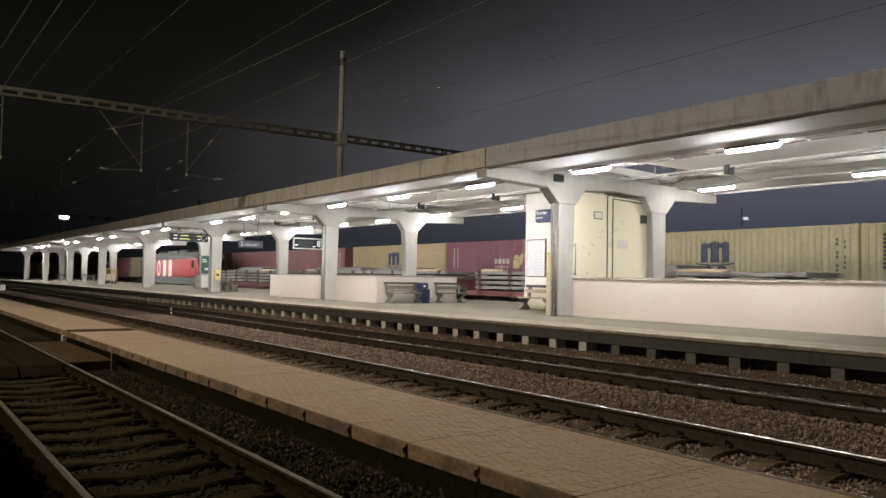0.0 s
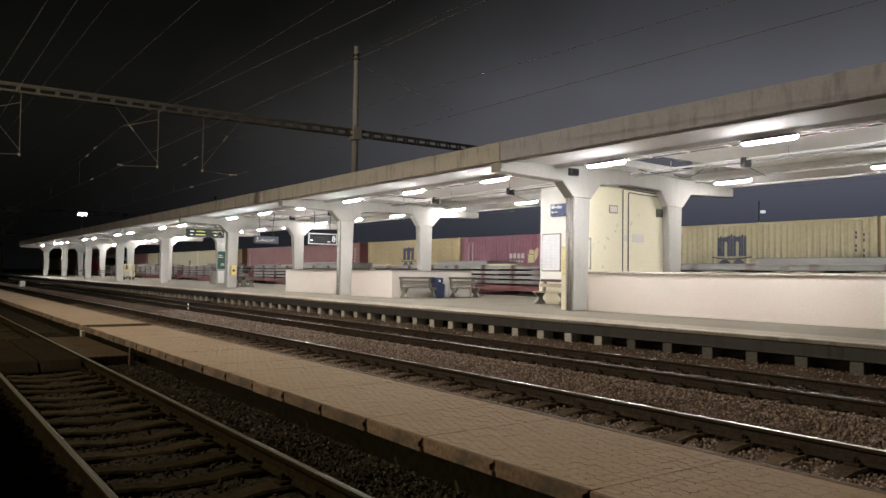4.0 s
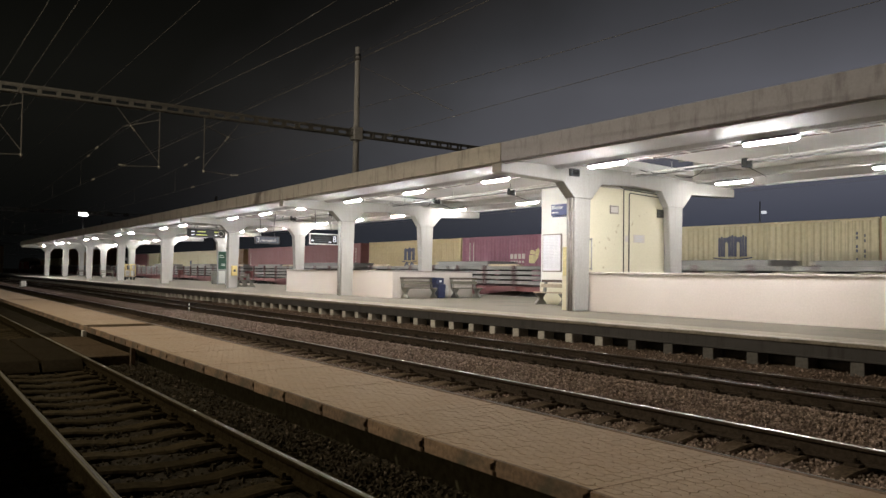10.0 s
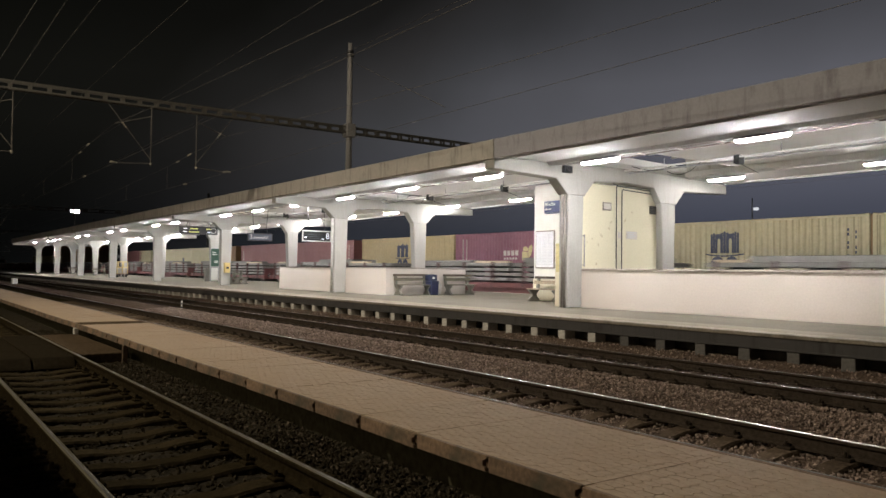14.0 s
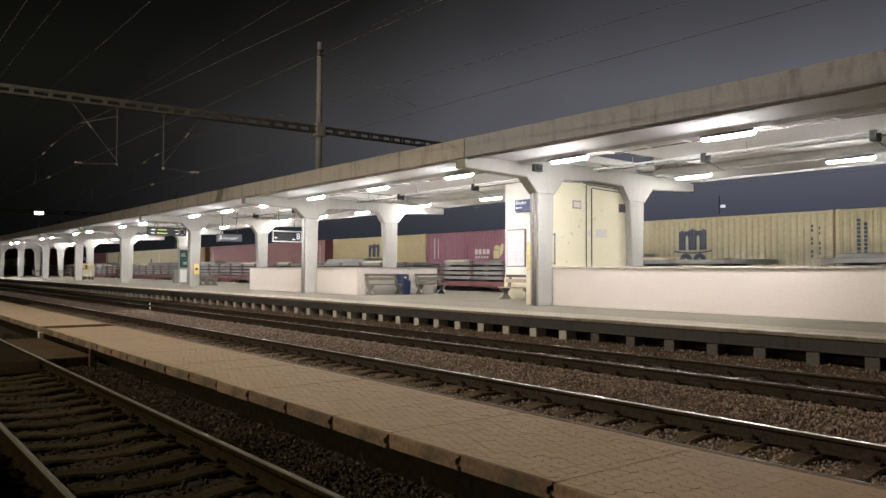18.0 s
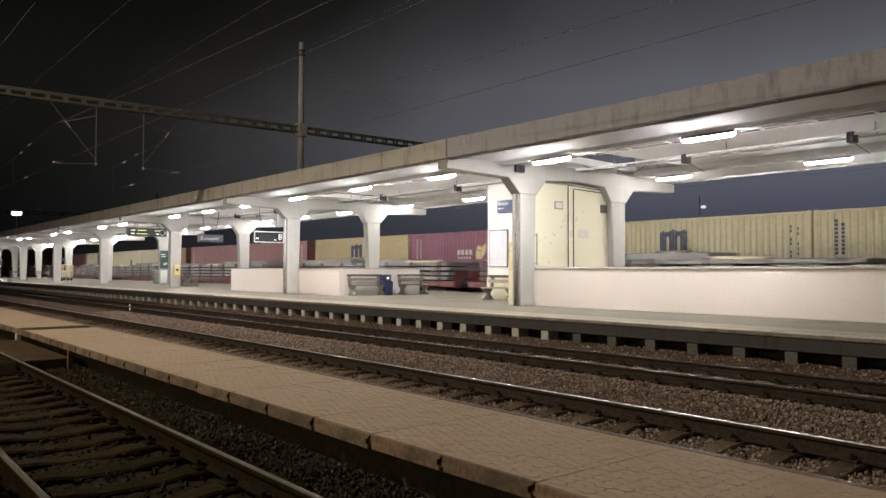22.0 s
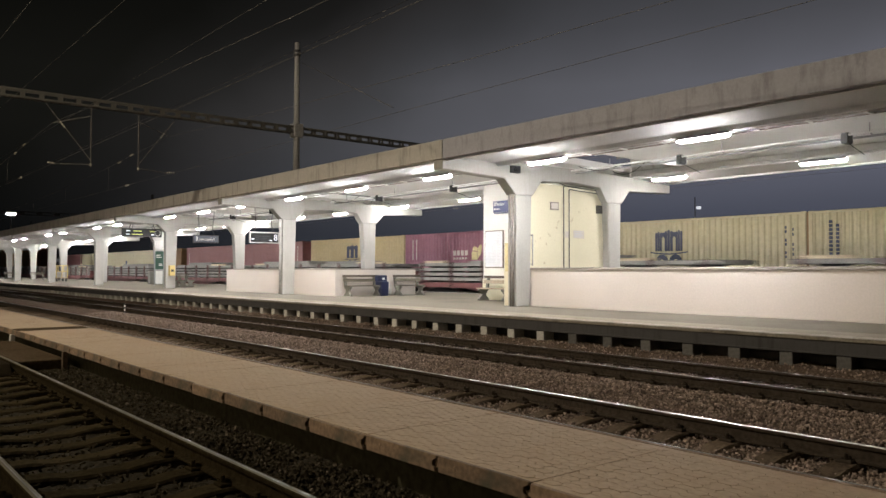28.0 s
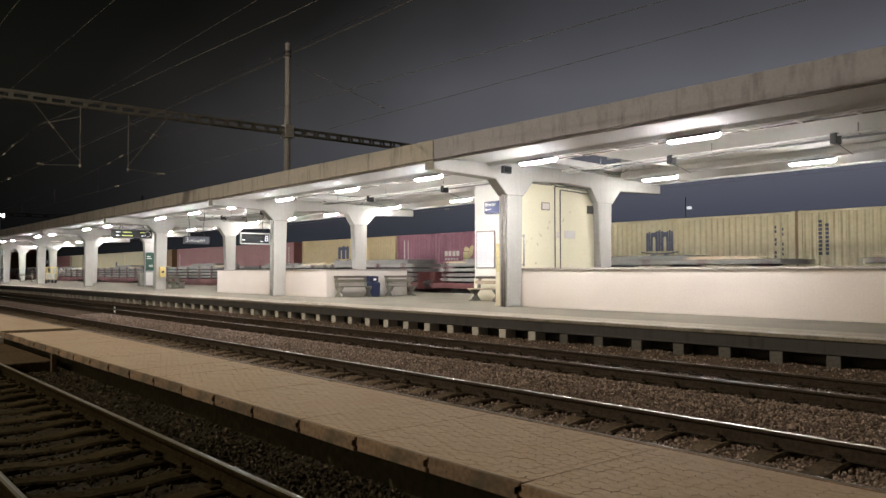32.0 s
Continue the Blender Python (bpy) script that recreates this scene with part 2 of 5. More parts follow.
M = {
    "column": streaked("painted_concrete", (0.37, 0.358, 0.330), (0.26, 0.252, 0.227), 0.45, 0.8),
    "fascia": streaked("weathered_concrete", (0.48, 0.46, 0.42), (0.14, 0.122, 0.105), 0.75, 0.9, 1.3, 0.16),
    # near bays: weaker warm light and haze put into the grey, streaks kept
    "hazefascia": streaked("haze_grey_concrete", (0.41, 0.41, 0.45), (0.15, 0.146, 0.156), 0.8, 0.9, 1.0, 0.22),
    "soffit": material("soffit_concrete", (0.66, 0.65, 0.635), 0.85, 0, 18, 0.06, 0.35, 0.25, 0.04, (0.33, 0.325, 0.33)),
    # front soffit darkened for shade, middle white raised for the lamps' glow
    "frontsoffit": material("shaded_soffit_concrete", (0.52, 0.515, 0.525), 0.9, 0, 18, 0.08, 0.4, 0.3, 0.05, (0.34, 0.337, 0.34)),
    "brightsoffit": material("bright_white_soffit", (0.80, 0.79, 0.77), 0.85, 0, 18, 0.05, 0.3, 0.25, 0.03, (0.46, 0.455, 0.45)),
    "roofing": material("bitumen_roofing", (0.05, 0.05, 0.05), 0.9),
    "plaster": material("white_plaster", (0.58, 0.525, 0.478), 0.85, 0, 22, 0.06, 0.25, 0.5, 0.10, (0.46, 0.43, 0.40)),
    "coping": material("grey_coping", (0.29, 0.255, 0.23), 0.8, 0, 16, 0.2, 0.5, 0.9, 0.2),
    "cream": material("cream_plaster", (0.68, 0.63, 0.47), 0.8, 0, 18, 0.05, 0.25, 0.7, 0.10, (0.60, 0.54, 0.38)),
    "hutwhite": material("pale_cream_paint", (0.84, 0.83, 0.78), 0.8, 0, 18, 0.05, 0.2, 0.7, 0.10),
    "asphalt": material("platform_surface", (0.150, 0.133, 0.105), 0.9, 0, 30, 0.18, 0.5, 0.35, 0.25, (0.092, 0.084, 0.067), spec=0.05),
    "edgepaving": material("edge_paving", (0.230, 0.204, 0.160), 0.9, 0, 26, 0.2, 0.5, 0.5, 0.25, (0.13, 0.113, 0.086), spec=0.05, random_shade=0.06),
    "edge": streaked("dark_edge_concrete", (0.058, 0.057, 0.058), (0.02, 0.019, 0.018), 0.8, 0.9),
    "nosing": material("worn_edge_concrete", (0.26, 0.235, 0.19), 0.85, 0, 22, 0.3, 0.6, 1.2, 0.3, (0.16, 0.14, 0.11)),
    "block": material("support_concrete", (0.54, 0.53, 0.50), 0.85, 0, 16, 0.25, 0.5, 2.0, 0.3, random_shade=0.15),
    "shadeblock": material("shaded_support_concrete", (0.115, 0.112, 0.108), 0.85, 0, 16, 0.3, 0.6, 2.0, 0.3, (0.06, 0.057, 0.054), random_shade=0.25),
    "dark": material("recess_shade", (0.075, 0.070, 0.066), 0.95),
    "earth": material("ballast_ground", (0.135, 0.102, 0.082), 0.95, 0, 34, 0.6, 0.6, 0.8, 0.6, spec=0.0),
    "stone": material("ballast_stone", (0.33, 0.262, 0.226), 0.9, 0, 26, 0.4, 0.4, 3.0, 0.4, spec=0.0),
    # first-track copies darker than earth and stone: its shade is in the colour
    "shadeearth": material("shaded_ballast_ground", (0.034, 0.029, 0.020), 0.95, 0, 34, 0.6, 0.6, 0.8, 0.6, spec=0.05),
    "shadestone": material("shaded_ballast_stone", (0.050, 0.042, 0.029), 0.9, 0, 26, 0.4, 0.4, 3.0, 0.4, spec=0.0),
    "rubble": material("dirty_rubble", (0.105, 0.086, 0.064), 0.9, 0, 26, 0.4, 0.4, 3.0, 0.4, spec=0.0),
    "raildark": material("dark_rail_head", (0.075, 0.066, 0.058), 0.5, 0.5, 30, 0.2, 0.3, 0.6, 0.02),
    "railtop": material("polished_rail", (0.60, 0.60, 0.60), 0.37, 1.0, 30, 0.06, 0.1, 0.1, 0.0),
    "toewall": material("dark_olive_concrete", (0.042, 0.038, 0.023), 0.95, 0, 12, 0.4, 0.6, 1.2, 0.3, spec=0.1),
    "raildim": material("worn_rail_head", (0.22, 0.22, 0.22), 0.34, 0.9, 30, 0.06, 0.1, 0.1, 0.0),
    "raildull": material("dull_rail_head", (0.120, 0.108, 0.066), 0.5, 0.2, 30, 0.2, 0.4, 0.6, 0.05),
    # darker copy of rust for the first track's rails and fastenings
    "darkrust": material("dark_rail_side", (0.023, 0.018, 0.010), 0.95, 0.0, 20, 0.4, 0.5, 1.5, 0.3, spec=0.0),
    "rust": material("rusty_rail_side", (0.050, 0.040, 0.031), 0.9, 0.0, 20, 0.4, 0.5, 1.5, 0.3, spec=0.05),
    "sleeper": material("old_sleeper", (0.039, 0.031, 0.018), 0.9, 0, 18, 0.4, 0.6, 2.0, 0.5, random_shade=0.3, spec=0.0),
    "dirtysleeper": material("dirty_sleeper", (0.135, 0.105, 0.078), 0.9, 0, 18, 0.45, 0.6, 3.0, 0.5, random_shade=0.3, spec=0.0),
    "darksleeper": material("dark_sleeper", (0.095, 0.076, 0.060), 0.9, 0, 18, 0.45, 0.6, 3.0, 0.5, random_shade=0.3, spec=0.0),
    "paver": material("brown_paver", (0.345, 0.260, 0.172), 0.85, 0, 24, 0.16, 0.45, 0.7, 0.15, (0.285, 0.178, 0.100), random_shade=0.05),
    "joint": material("paver_joint", (0.30, 0.214, 0.140), 0.95),
    "slabedge": material("walkway_edge_concrete", (0.165, 0.112, 0.072), 0.9, 0, 18, 0.4, 0.6, 1.6, 0.4, (0.060, 0.046, 0.032), random_shade=0.3),
    "galv": material("galvanised_steel", (0.42, 0.42, 0.42), 0.5, 0.7, 20, 0.2, 0.4, 1.5, 0.05),
    "darksteel": material("dark_steel", (0.06, 0.06, 0.065), 0.55, 0.4, 20, 0.2, 0.4, 1.5, 0.05),
    "mast": material("mast_concrete", (0.29, 0.285, 0.285), 0.85, 0, 14, 0.2, 0.4, 0.8, 0.2),
    "palepipe": material("pale_rain_pipe", (0.44, 0.43, 0.40), 0.6, 0.1),
    "pipe": material("dark_rain_pipe", (0.30, 0.265, 0.235), 0.6, 0.2),
    "lattice": material("weathered_gantry_steel", (0.095, 0.091, 0.080), 0.8, 0.1, 14, 0.2, 0.4, 0.8, 0.1),
    "wire": material("catenary_wire", (0.12, 0.112, 0.10), 0.7, 0.1),
    "insul": material("insulator_glaze", (0.45, 0.42, 0.34), 0.25),
    "wagonred": material("oxide_red_paint", (0.140, 0.044, 0.042), 0.6, 0, 12, 0.3, 0.6, 0.8, 0.1, (0.09, 0.035, 0.03)),
    "stake": material("dark_stake_steel", (0.10, 0.050, 0.048), 0.7, 0.1, 14, 0.3, 0.5, 1.0, 0.1),
    "slab": material("grey_load_slab", (0.21, 0.202, 0.188), 0.75, 0, 10, 0.25, 0.5, 0.6, 0.2, (0.10, 0.095, 0.09), random_shade=0.12),
    "timber": material("pale_timber", (0.52, 0.42, 0.29), 0.8, 0, 14, 0.25, 0.4, 2.0, 0.2),
    "under": material("underframe_black", (0.025, 0.023, 0.022), 0.8, 0.1),
    "wheel": material("wheel_steel", (0.14, 0.12, 0.10), 0.5, 0.7),
    "locored": material("traffic_red_paint", (0.42, 0.03, 0.03), 0.35, 0, 8, 0.08, 0.2, 0.6, 0.02),
    "locogrey": material("loco_roof_grey", (0.12, 0.12, 0.115), 0.6),
    "glass": material("dark_glass", (0.012, 0.014, 0.016), 0.08, 0, spec=0.8, bump=0),
    "white": material("white_paint", (0.78, 0.77, 0.74), 0.5, 0, 14, 0.08, 0.15, 1.0, 0.03),
    "contyellow": material("container_yellow", (0.50, 0.455, 0.30), 0.55, 0, 6, 0.10, 0.4, 0.5, 0.05, (0.42, 0.33, 0.16)),
    "contamber": material("container_amber", (0.50, 0.405, 0.22), 0.55, 0, 6, 0.10, 0.4, 0.5, 0.05, (0.40, 0.28, 0.12)),
    "contpurple": material("container_purple", (0.28, 0.115, 0.16), 0.55, 0, 6, 0.12, 0.4, 0.5, 0.05, (0.16, 0.055, 0.065)),
    "contred": material("container_maroon", (0.27, 0.122, 0.120), 0.55, 0, 6, 0.12, 0.4, 0.5, 0.05, (0.17, 0.06, 0.055)),
    "contbrown": material("container_brown", (0.22, 0.13, 0.06), 0.6, 0, 6, 0.12, 0.4, 0.5, 0.05),
    "logodark": material("faded_navy_paint", (0.055, 0.065, 0.11), 0.6, 0, 10, 0.2, 0.3, 1.0, 0.02),
    "logowhite": material("faded_white_paint", (0.62, 0.58, 0.52), 0.6, 0, 10, 0.2, 0.3, 1.0, 0.02),
    "logoyellow": material("pale_yellow_paint", (0.66, 0.58, 0.30), 0.6, 0, 10, 0.2, 0.3, 1.0, 0.02),
    "wood": material("bench_wood", (0.135, 0.122, 0.086), 0.7, 0, 16, 0.3, 0.5, 1.5, 0.2),
    "darkwood": material("dark_bench_wood", (0.085, 0.064, 0.046), 0.7, 0, 16, 0.3, 0.5, 1.5, 0.2),
    "woodpale": material("pale_bench_wood", (0.42, 0.34, 0.24), 0.7, 0, 16, 0.3, 0.5, 1.5, 0.2),
    "benchfoot": material("bench_concrete", (0.22, 0.215, 0.185), 0.85, 0, 16, 0.3, 0.5, 1.5, 0.3),
    "binblue": material("blue_plastic", (0.012, 0.018, 0.055), 0.45, 0, 10, 0.1, 0.2, 1.0, 0.02),
    "bagwhite": material("thin_plastic_bag", (0.55, 0.54, 0.50), 0.4),
    "signblue": material("sign_navy", (0.022, 0.032, 0.13), 0.4, 0, 10, 0.05, 0.1, 1.0, 0.0),
    "signgrey": material("sign_grey", (0.10, 0.11, 0.14), 0.4, 0, 10, 0.05, 0.1, 1.0, 0.0),
    "paper": material("poster_paper", (0.82, 0.82, 0.85), 0.6, 0, 6, 0.06, 0.15, 2.0, 0.0),
    "print": material("faint_print", (0.55, 0.55, 0.58), 0.6, 0, 6, 0.06, 0.15, 2.0, 0.0),
    "green": material("poster_green", (0.03, 0.085, 0.06), 0.5, 0, 8, 0.15, 0.3, 3.0, 0.0),
    "yellow": material("signal_yellow", (0.60, 0.47, 0.18), 0.5, 0, 10, 0.1, 0.3, 1.5, 0.03),
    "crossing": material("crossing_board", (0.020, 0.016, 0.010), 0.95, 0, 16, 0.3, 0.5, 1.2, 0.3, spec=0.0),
    "crossingpale": material("worn_crossing_slab", (0.070, 0.052, 0.034), 0.95, 0, 16, 0.3, 0.5, 1.2, 0.3, spec=0.0),
    "black": material("black_plastic", (0.015, 0.015, 0.016), 0.5, bump=0),
    "tube": glow("lit_diffuser", (1.0, 0.985, 0.98), LAMP_GLOW),
    # rear row set dimmer so that column heads don't burn out
    "dimtube": glow("lit_dim_diffuser", (1.0, 0.98, 0.955), 0.58 * LAMP_GLOW),
    "flood": glow("lit_floodlight", (1.0, 0.98, 0.92), 40.0),
    "amber": glow("amber_led", (0.75, 0.80, 0.22), 0.5),
    "ledwhite": glow("white_led", (0.85, 0.88, 0.95), 0.7),
    "redlight": glow("red_signal_glow", (1.0, 0.08, 0.02), 6.0),
}


def speckle(m, low, high):
    """Lighter and darker single stones in one joined heap."""
    n, l = m.node_tree.nodes, m.node_tree.links
    b = n["Principled BSDF"]
    geo, mr, hsv = n.new("ShaderNodeNewGeometry"), n.new("ShaderNodeMapRange"), n.new("ShaderNodeHueSaturation")
    mr.inputs["To Min"].default_value, mr.inputs["To Max"].default_value = low, high
    old = b.inputs["Base Color"].links[0].from_socket
    l.new(geo.outputs["Random Per Island"], mr.inputs["Value"])
    l.new(mr.outputs[0], hsv.inputs["Value"])
    l.new(old, hsv.inputs["Color"])
    l.new(hsv.outputs[0], b.inputs["Base Color"])


speckle(M["stone"], 0.45, 1.4)
speckle(M["shadestone"], 0.4, 1.5)
speckle(M["rubble"], 0.4, 1.5)


def spots(m, color, scale, low, high, amount):
    """Chipped or stained spots with soft rims."""
    n, l = m.node_tree.nodes, m.node_tree.links
    b = n["Principled BSDF"]
    co, tx, sr, mix = n.new("ShaderNodeTexCoord"), n.new("ShaderNodeTexNoise"), n.new("ShaderNodeMapRange"), n.new("ShaderNodeMix")
    tx.inputs["Scale"].default_value, tx.inputs["Detail"].default_value = scale, 3
    sr.inputs["From Min"].default_value, sr.inputs["From Max"].default_value, sr.inputs["To Max"].default_value = low, high, amount
    mix.data_type = "RGBA"
    mix.inputs["B"].default_value = (*color, 1)
    old = b.inputs["Base Color"].links[0].from_socket
    l.new(co.outputs["Object"], tx.inputs["Vector"])
    l.new(tx.outputs["Fac"], sr.inputs["Value"])
    l.new(sr.outputs[0], mix.inputs["Factor"])
    l.new(old, mix.inputs["A"])
    l.new(mix.outputs["Result"], b.inputs["Base Color"])


spots(M["cream"], (0.38, 0.30, 0.18), 3.6, 0.68, 0.74, 0.6)
spots(M["plaster"], (0.60, 0.53, 0.47), 1.1, 0.54, 0.80, 0.35)
spots(M["column"], (0.24, 0.235, 0.21), 5.0, 0.70, 0.76, 0.55)
spots(M["asphalt"], (0.075, 0.072, 0.062), 0.8, 0.58, 0.74, 0.5)
spots(M["slabedge"], (0.05, 0.05, 0.035), 3.0, 0.55, 0.72, 0.8)
spots(M["nosing"], (0.10, 0.09, 0.07), 2.2, 0.56, 0.70, 0.7)


# ---- building helpers ----
def finish(name, bm, mat, smooth=False):
    me = bpy.data.meshes.new(name)
    bm.normal_update()
    bm.to_mesh(me)
    bm.free()
    me.materials.append(M[mat])
    if smooth:
        me.polygons.foreach_set("use_smooth", [True] * len(me.polygons))
    return me


def part(name, bm, mat, parent=None, label="", smooth=False, at=None):
    ob = new(name, bm if isinstance(bm, bpy.types.Mesh) else finish(name, bm, mat, smooth))
    if parent:
        ob.parent = parent
    if at is not None:
        ob.matrix_basis = at
    return tagged(ob, label) if label else ob


def thing(name, where, label, category, group="", kind=""):
    ob = new(name)
    ob.empty_display_size = 0.2
    ob.matrix_basis = where if isinstance(where, Matrix) else pose(*where)
    return tagged(ob, label, category, group, kind)


def box(x0, x1, y0, y1, z0, z1, bevel=0.0, bm=None):
    own = bmesh.new()
    vs = [own.verts.new((x, y, z)) for x in (x0, x1) for y in (y0, y1) for z in (z0, z1)]
    for f in ((0, 1, 3, 2), (4, 6, 7, 5), (0, 4, 5, 1), (2, 3, 7, 6), (0, 2, 6, 4), (1, 5, 7, 3)):
        own.faces.new([vs[i] for i in f])
    bmesh.ops.recalc_face_normals(own, faces=own.faces)
    if bevel:
        bmesh.ops.bevel(own, geom=list(own.edges), offset=bevel, segments=1, affect="EDGES")
    return merged(bm, own)


def merged(bm, own):
    if bm is None:
        return own
    me = bpy.data.meshes.new("join")
    own.to_mesh(me)
    own.free()
    bm.from_mesh(me)
    bpy.data.meshes.remove(me)
    return bm


def prism(outline, axis, a, b, bevel=0.0, bm=None):
    """A polygon pushed along an axis: outline is (y, z) for axis x, (x, z) for y, (x, y) for z."""
    own = bmesh.new()
    put = {"x": lambda p, s: (s, p[0], p[1]), "y": lambda p, s: (p[0], s, p[1]), "z": lambda p, s: (p[0], p[1], s)}[axis]
    lo = [own.verts.new(put(p, a)) for p in outline]
    hi = [own.verts.new(put(p, b)) for p in outline]
    own.faces.new(lo)
    own.faces.new(hi)
    for i in range(len(outline)):
        j = (i + 1) % len(outline)
        own.faces.new((lo[i], lo[j], hi[j], hi[i]))
    bmesh.ops.recalc_face_normals(own, faces=own.faces)
    if bevel:
        bmesh.ops.bevel(own, geom=list(own.edges), offset=bevel, segments=1, affect="EDGES")
    return merged(bm, own)


def rod(p, q, r, sides=8, bm=None, r2=None):
    own = bmesh.new()
    p, q = Vector(p), Vector(q)
    turn = (q - p).to_track_quat("Z", "Y").to_matrix().to_4x4()
    bmesh.ops.create_cone(own, cap_ends=True, segments=sides, radius1=r, radius2=r if r2 is None else r2, depth=(q - p).length, matrix=Matrix.Translation((p + q) / 2) @ turn)
    return merged(bm, own)


def tube(points, r, sides=5):
    """One unbroken thin tube along a line of points."""
    bm = bmesh.new()
    rings = []
    for i, p in enumerate(points):
        a, b = Vector(points[max(0, i - 1)]), Vector(points[min(len(points) - 1, i + 1)])
        q = (b - a).to_track_quat("Z", "Y")
        rings.append([bm.verts.new(Vector(p) + q @ Vector((r * math.cos(2 * math.pi * k / sides), r * math.sin(2 * math.pi * k / sides), 0))) for k in range(sides)])
    for u, v in zip(rings, rings[1:]):
        for k in range(sides):
            bm.faces.new((u[k], u[(k + 1) % sides], v[(k + 1) % sides], v[k]))
    bm.faces.new(rings[0]), bm.faces.new(rings[-1])
    bmesh.ops.recalc_face_normals(bm, faces=bm.faces)
    return bm


def lettering(words, size, mat, where, parent, name="lettering", depth=0.004, align="CENTER"):
    """Raised letters in the built-in font, turned into a mesh."""
    cu = bpy.data.curves.new(name, "FONT")
    cu.body, cu.size, cu.extrude, cu.align_x, cu.align_y = words, size, depth, align, "CENTER"
    tmp = bpy.data.objects.new("tmp_text", cu)
    scene.collection.objects.link(tmp)
    me = bpy.data.meshes.new_from_object(tmp.evaluated_get(bpy.context.evaluated_depsgraph_get()))
    bpy.data.objects.remove(tmp)
    bpy.data.curves.remove(cu)
    me.materials.clear()
    me.materials.append(M[mat])
    ob = new(name, me)
    ob.parent, ob.matrix_basis = parent, where
    return ob


def bulk(name, verts, faces, mat, label="", category="", parent=None, kind="stuff"):
    me = bpy.data.meshes.new(name)
    me.from_pydata(verts, [], faces)
    me.materials.append(M[mat])
    ob = new(name, me)
    ob.parent = parent
    return tagged(ob, label, "" if parent else category, "", kind)


BOX_FACES = ((0, 1, 3, 2), (4, 6, 7, 5), (0, 4, 5, 1), (2, 3, 7, 6), (0, 2, 6, 4), (1, 5, 7, 3))


def many_boxes(name, boxes, mat, label="", category="", parent=None, kind="stuff"):
    category = "" if parent else category
    vs, fs = [], []
    for x0, x1, y0, y1, z0, z1 in boxes:
        k = len(vs)
        vs += [(x, y, z) for x in (x0, x1) for y in (y0, y1) for z in (z0, z1)]
        fs += [tuple(k + i for i in f) for f in BOX_FACES]
    return bulk(name, vs, fs, mat, label, category, parent, kind)


FAR, NEAR = -560.0, 50.0     # ends of the line along x
PLAT = 0.55                  # platform height over rail top
TRACKS = (2.035, 6.85, 11.27, 26.7, 31.42)
FRAME_X = [-1.6, -16.5] + [-31.35 - 14.76 * k for k in range(7)]
BAY_X = [-16.3 - 15.0 * k for k in range(-1, 8)]

# ---- ground, tracks ----
ground = part("ground", box(-2500, 2500, -2500, 2500, -0.9, -0.42), "earth")
tagged(ground, "dark gravelly ground of the railway yard", "ground", kind="structure")


def bed_height(x, y):
    """Top of the ballast: level with the sleepers in the tracks, heaped a little between them."""
    z = -0.235 if y > 4.5 else -0.240
    if y > 9.1:
        z = -0.205
    if 7.7 < y < 10.2:
        z += 0.185 * math.sin(math.pi * min(1.0, (y - 7.7) / 2.5)) ** 1.4
    if 12.25 < y < 13.75:
        z += 0.24 * math.sin(0.5 * math.pi * min(1.0, (y - 12.25) / 0.75))
    if 2.75 < y < 3.95:
        z += 0.03 * math.sin(math.pi * (y - 2.75) / 1.2)
    if y < 0.6:
        z = -0.20 + 0.05 * math.sin(y * 2)
    return z


def ballast_bed(y0, y1, mat, label):
    """One rough sheet of crushed stone, finer towards the near part of the line."""
    xs = list(np.linspace(NEAR, -1.9, 20)) + list(np.arange(-2.0, -22.0, -0.09)) + list(np.arange(-22.0, -60.0, -0.35)) + list(np.linspace(-60, FAR, 120))
    ys = list(np.linspace(y0, y1, round((y1 - y0) / 0.085)))
    vs, fs = [], []
    for x in xs:
        for y in ys:
            n = noise.noise((x * 9.0, y * 9.0, 0.3)) * 0.030 + noise.noise((x * 1.3, y * 1.3, 4.0)) * 0.03
            vs.append((x, y, bed_height(x, y) + n))
    w = len(ys)
    for i in range(len(xs) - 1):
        for j in range(w - 1):
            a = i * w + j
            fs.append((a, a + 1, a + w + 1, a + w))
    return bulk("ballast", vs, fs, mat, label, "ballast")


ballast_bed(-0.1, 4.0, "shadeearth", "crushed stone ballast darkened for shade round the first track")
ballast_bed(5.2, 10.35, "earth", "grey-brown crushed stone ballast along the tracks")
ballast_bed(10.35, 13.7, "earth", "dark crushed stone ballast beside the platform")
part_bed = part("ballast_bed_rear", prism([(24.9, -0.42), (24.9, -0.2), (33.8, -0.2), (34.6, -0.42)], "x", FAR, NEAR), "earth")
tagged(part_bed, "dark ballast under the rear tracks", "ballast", kind="structure")


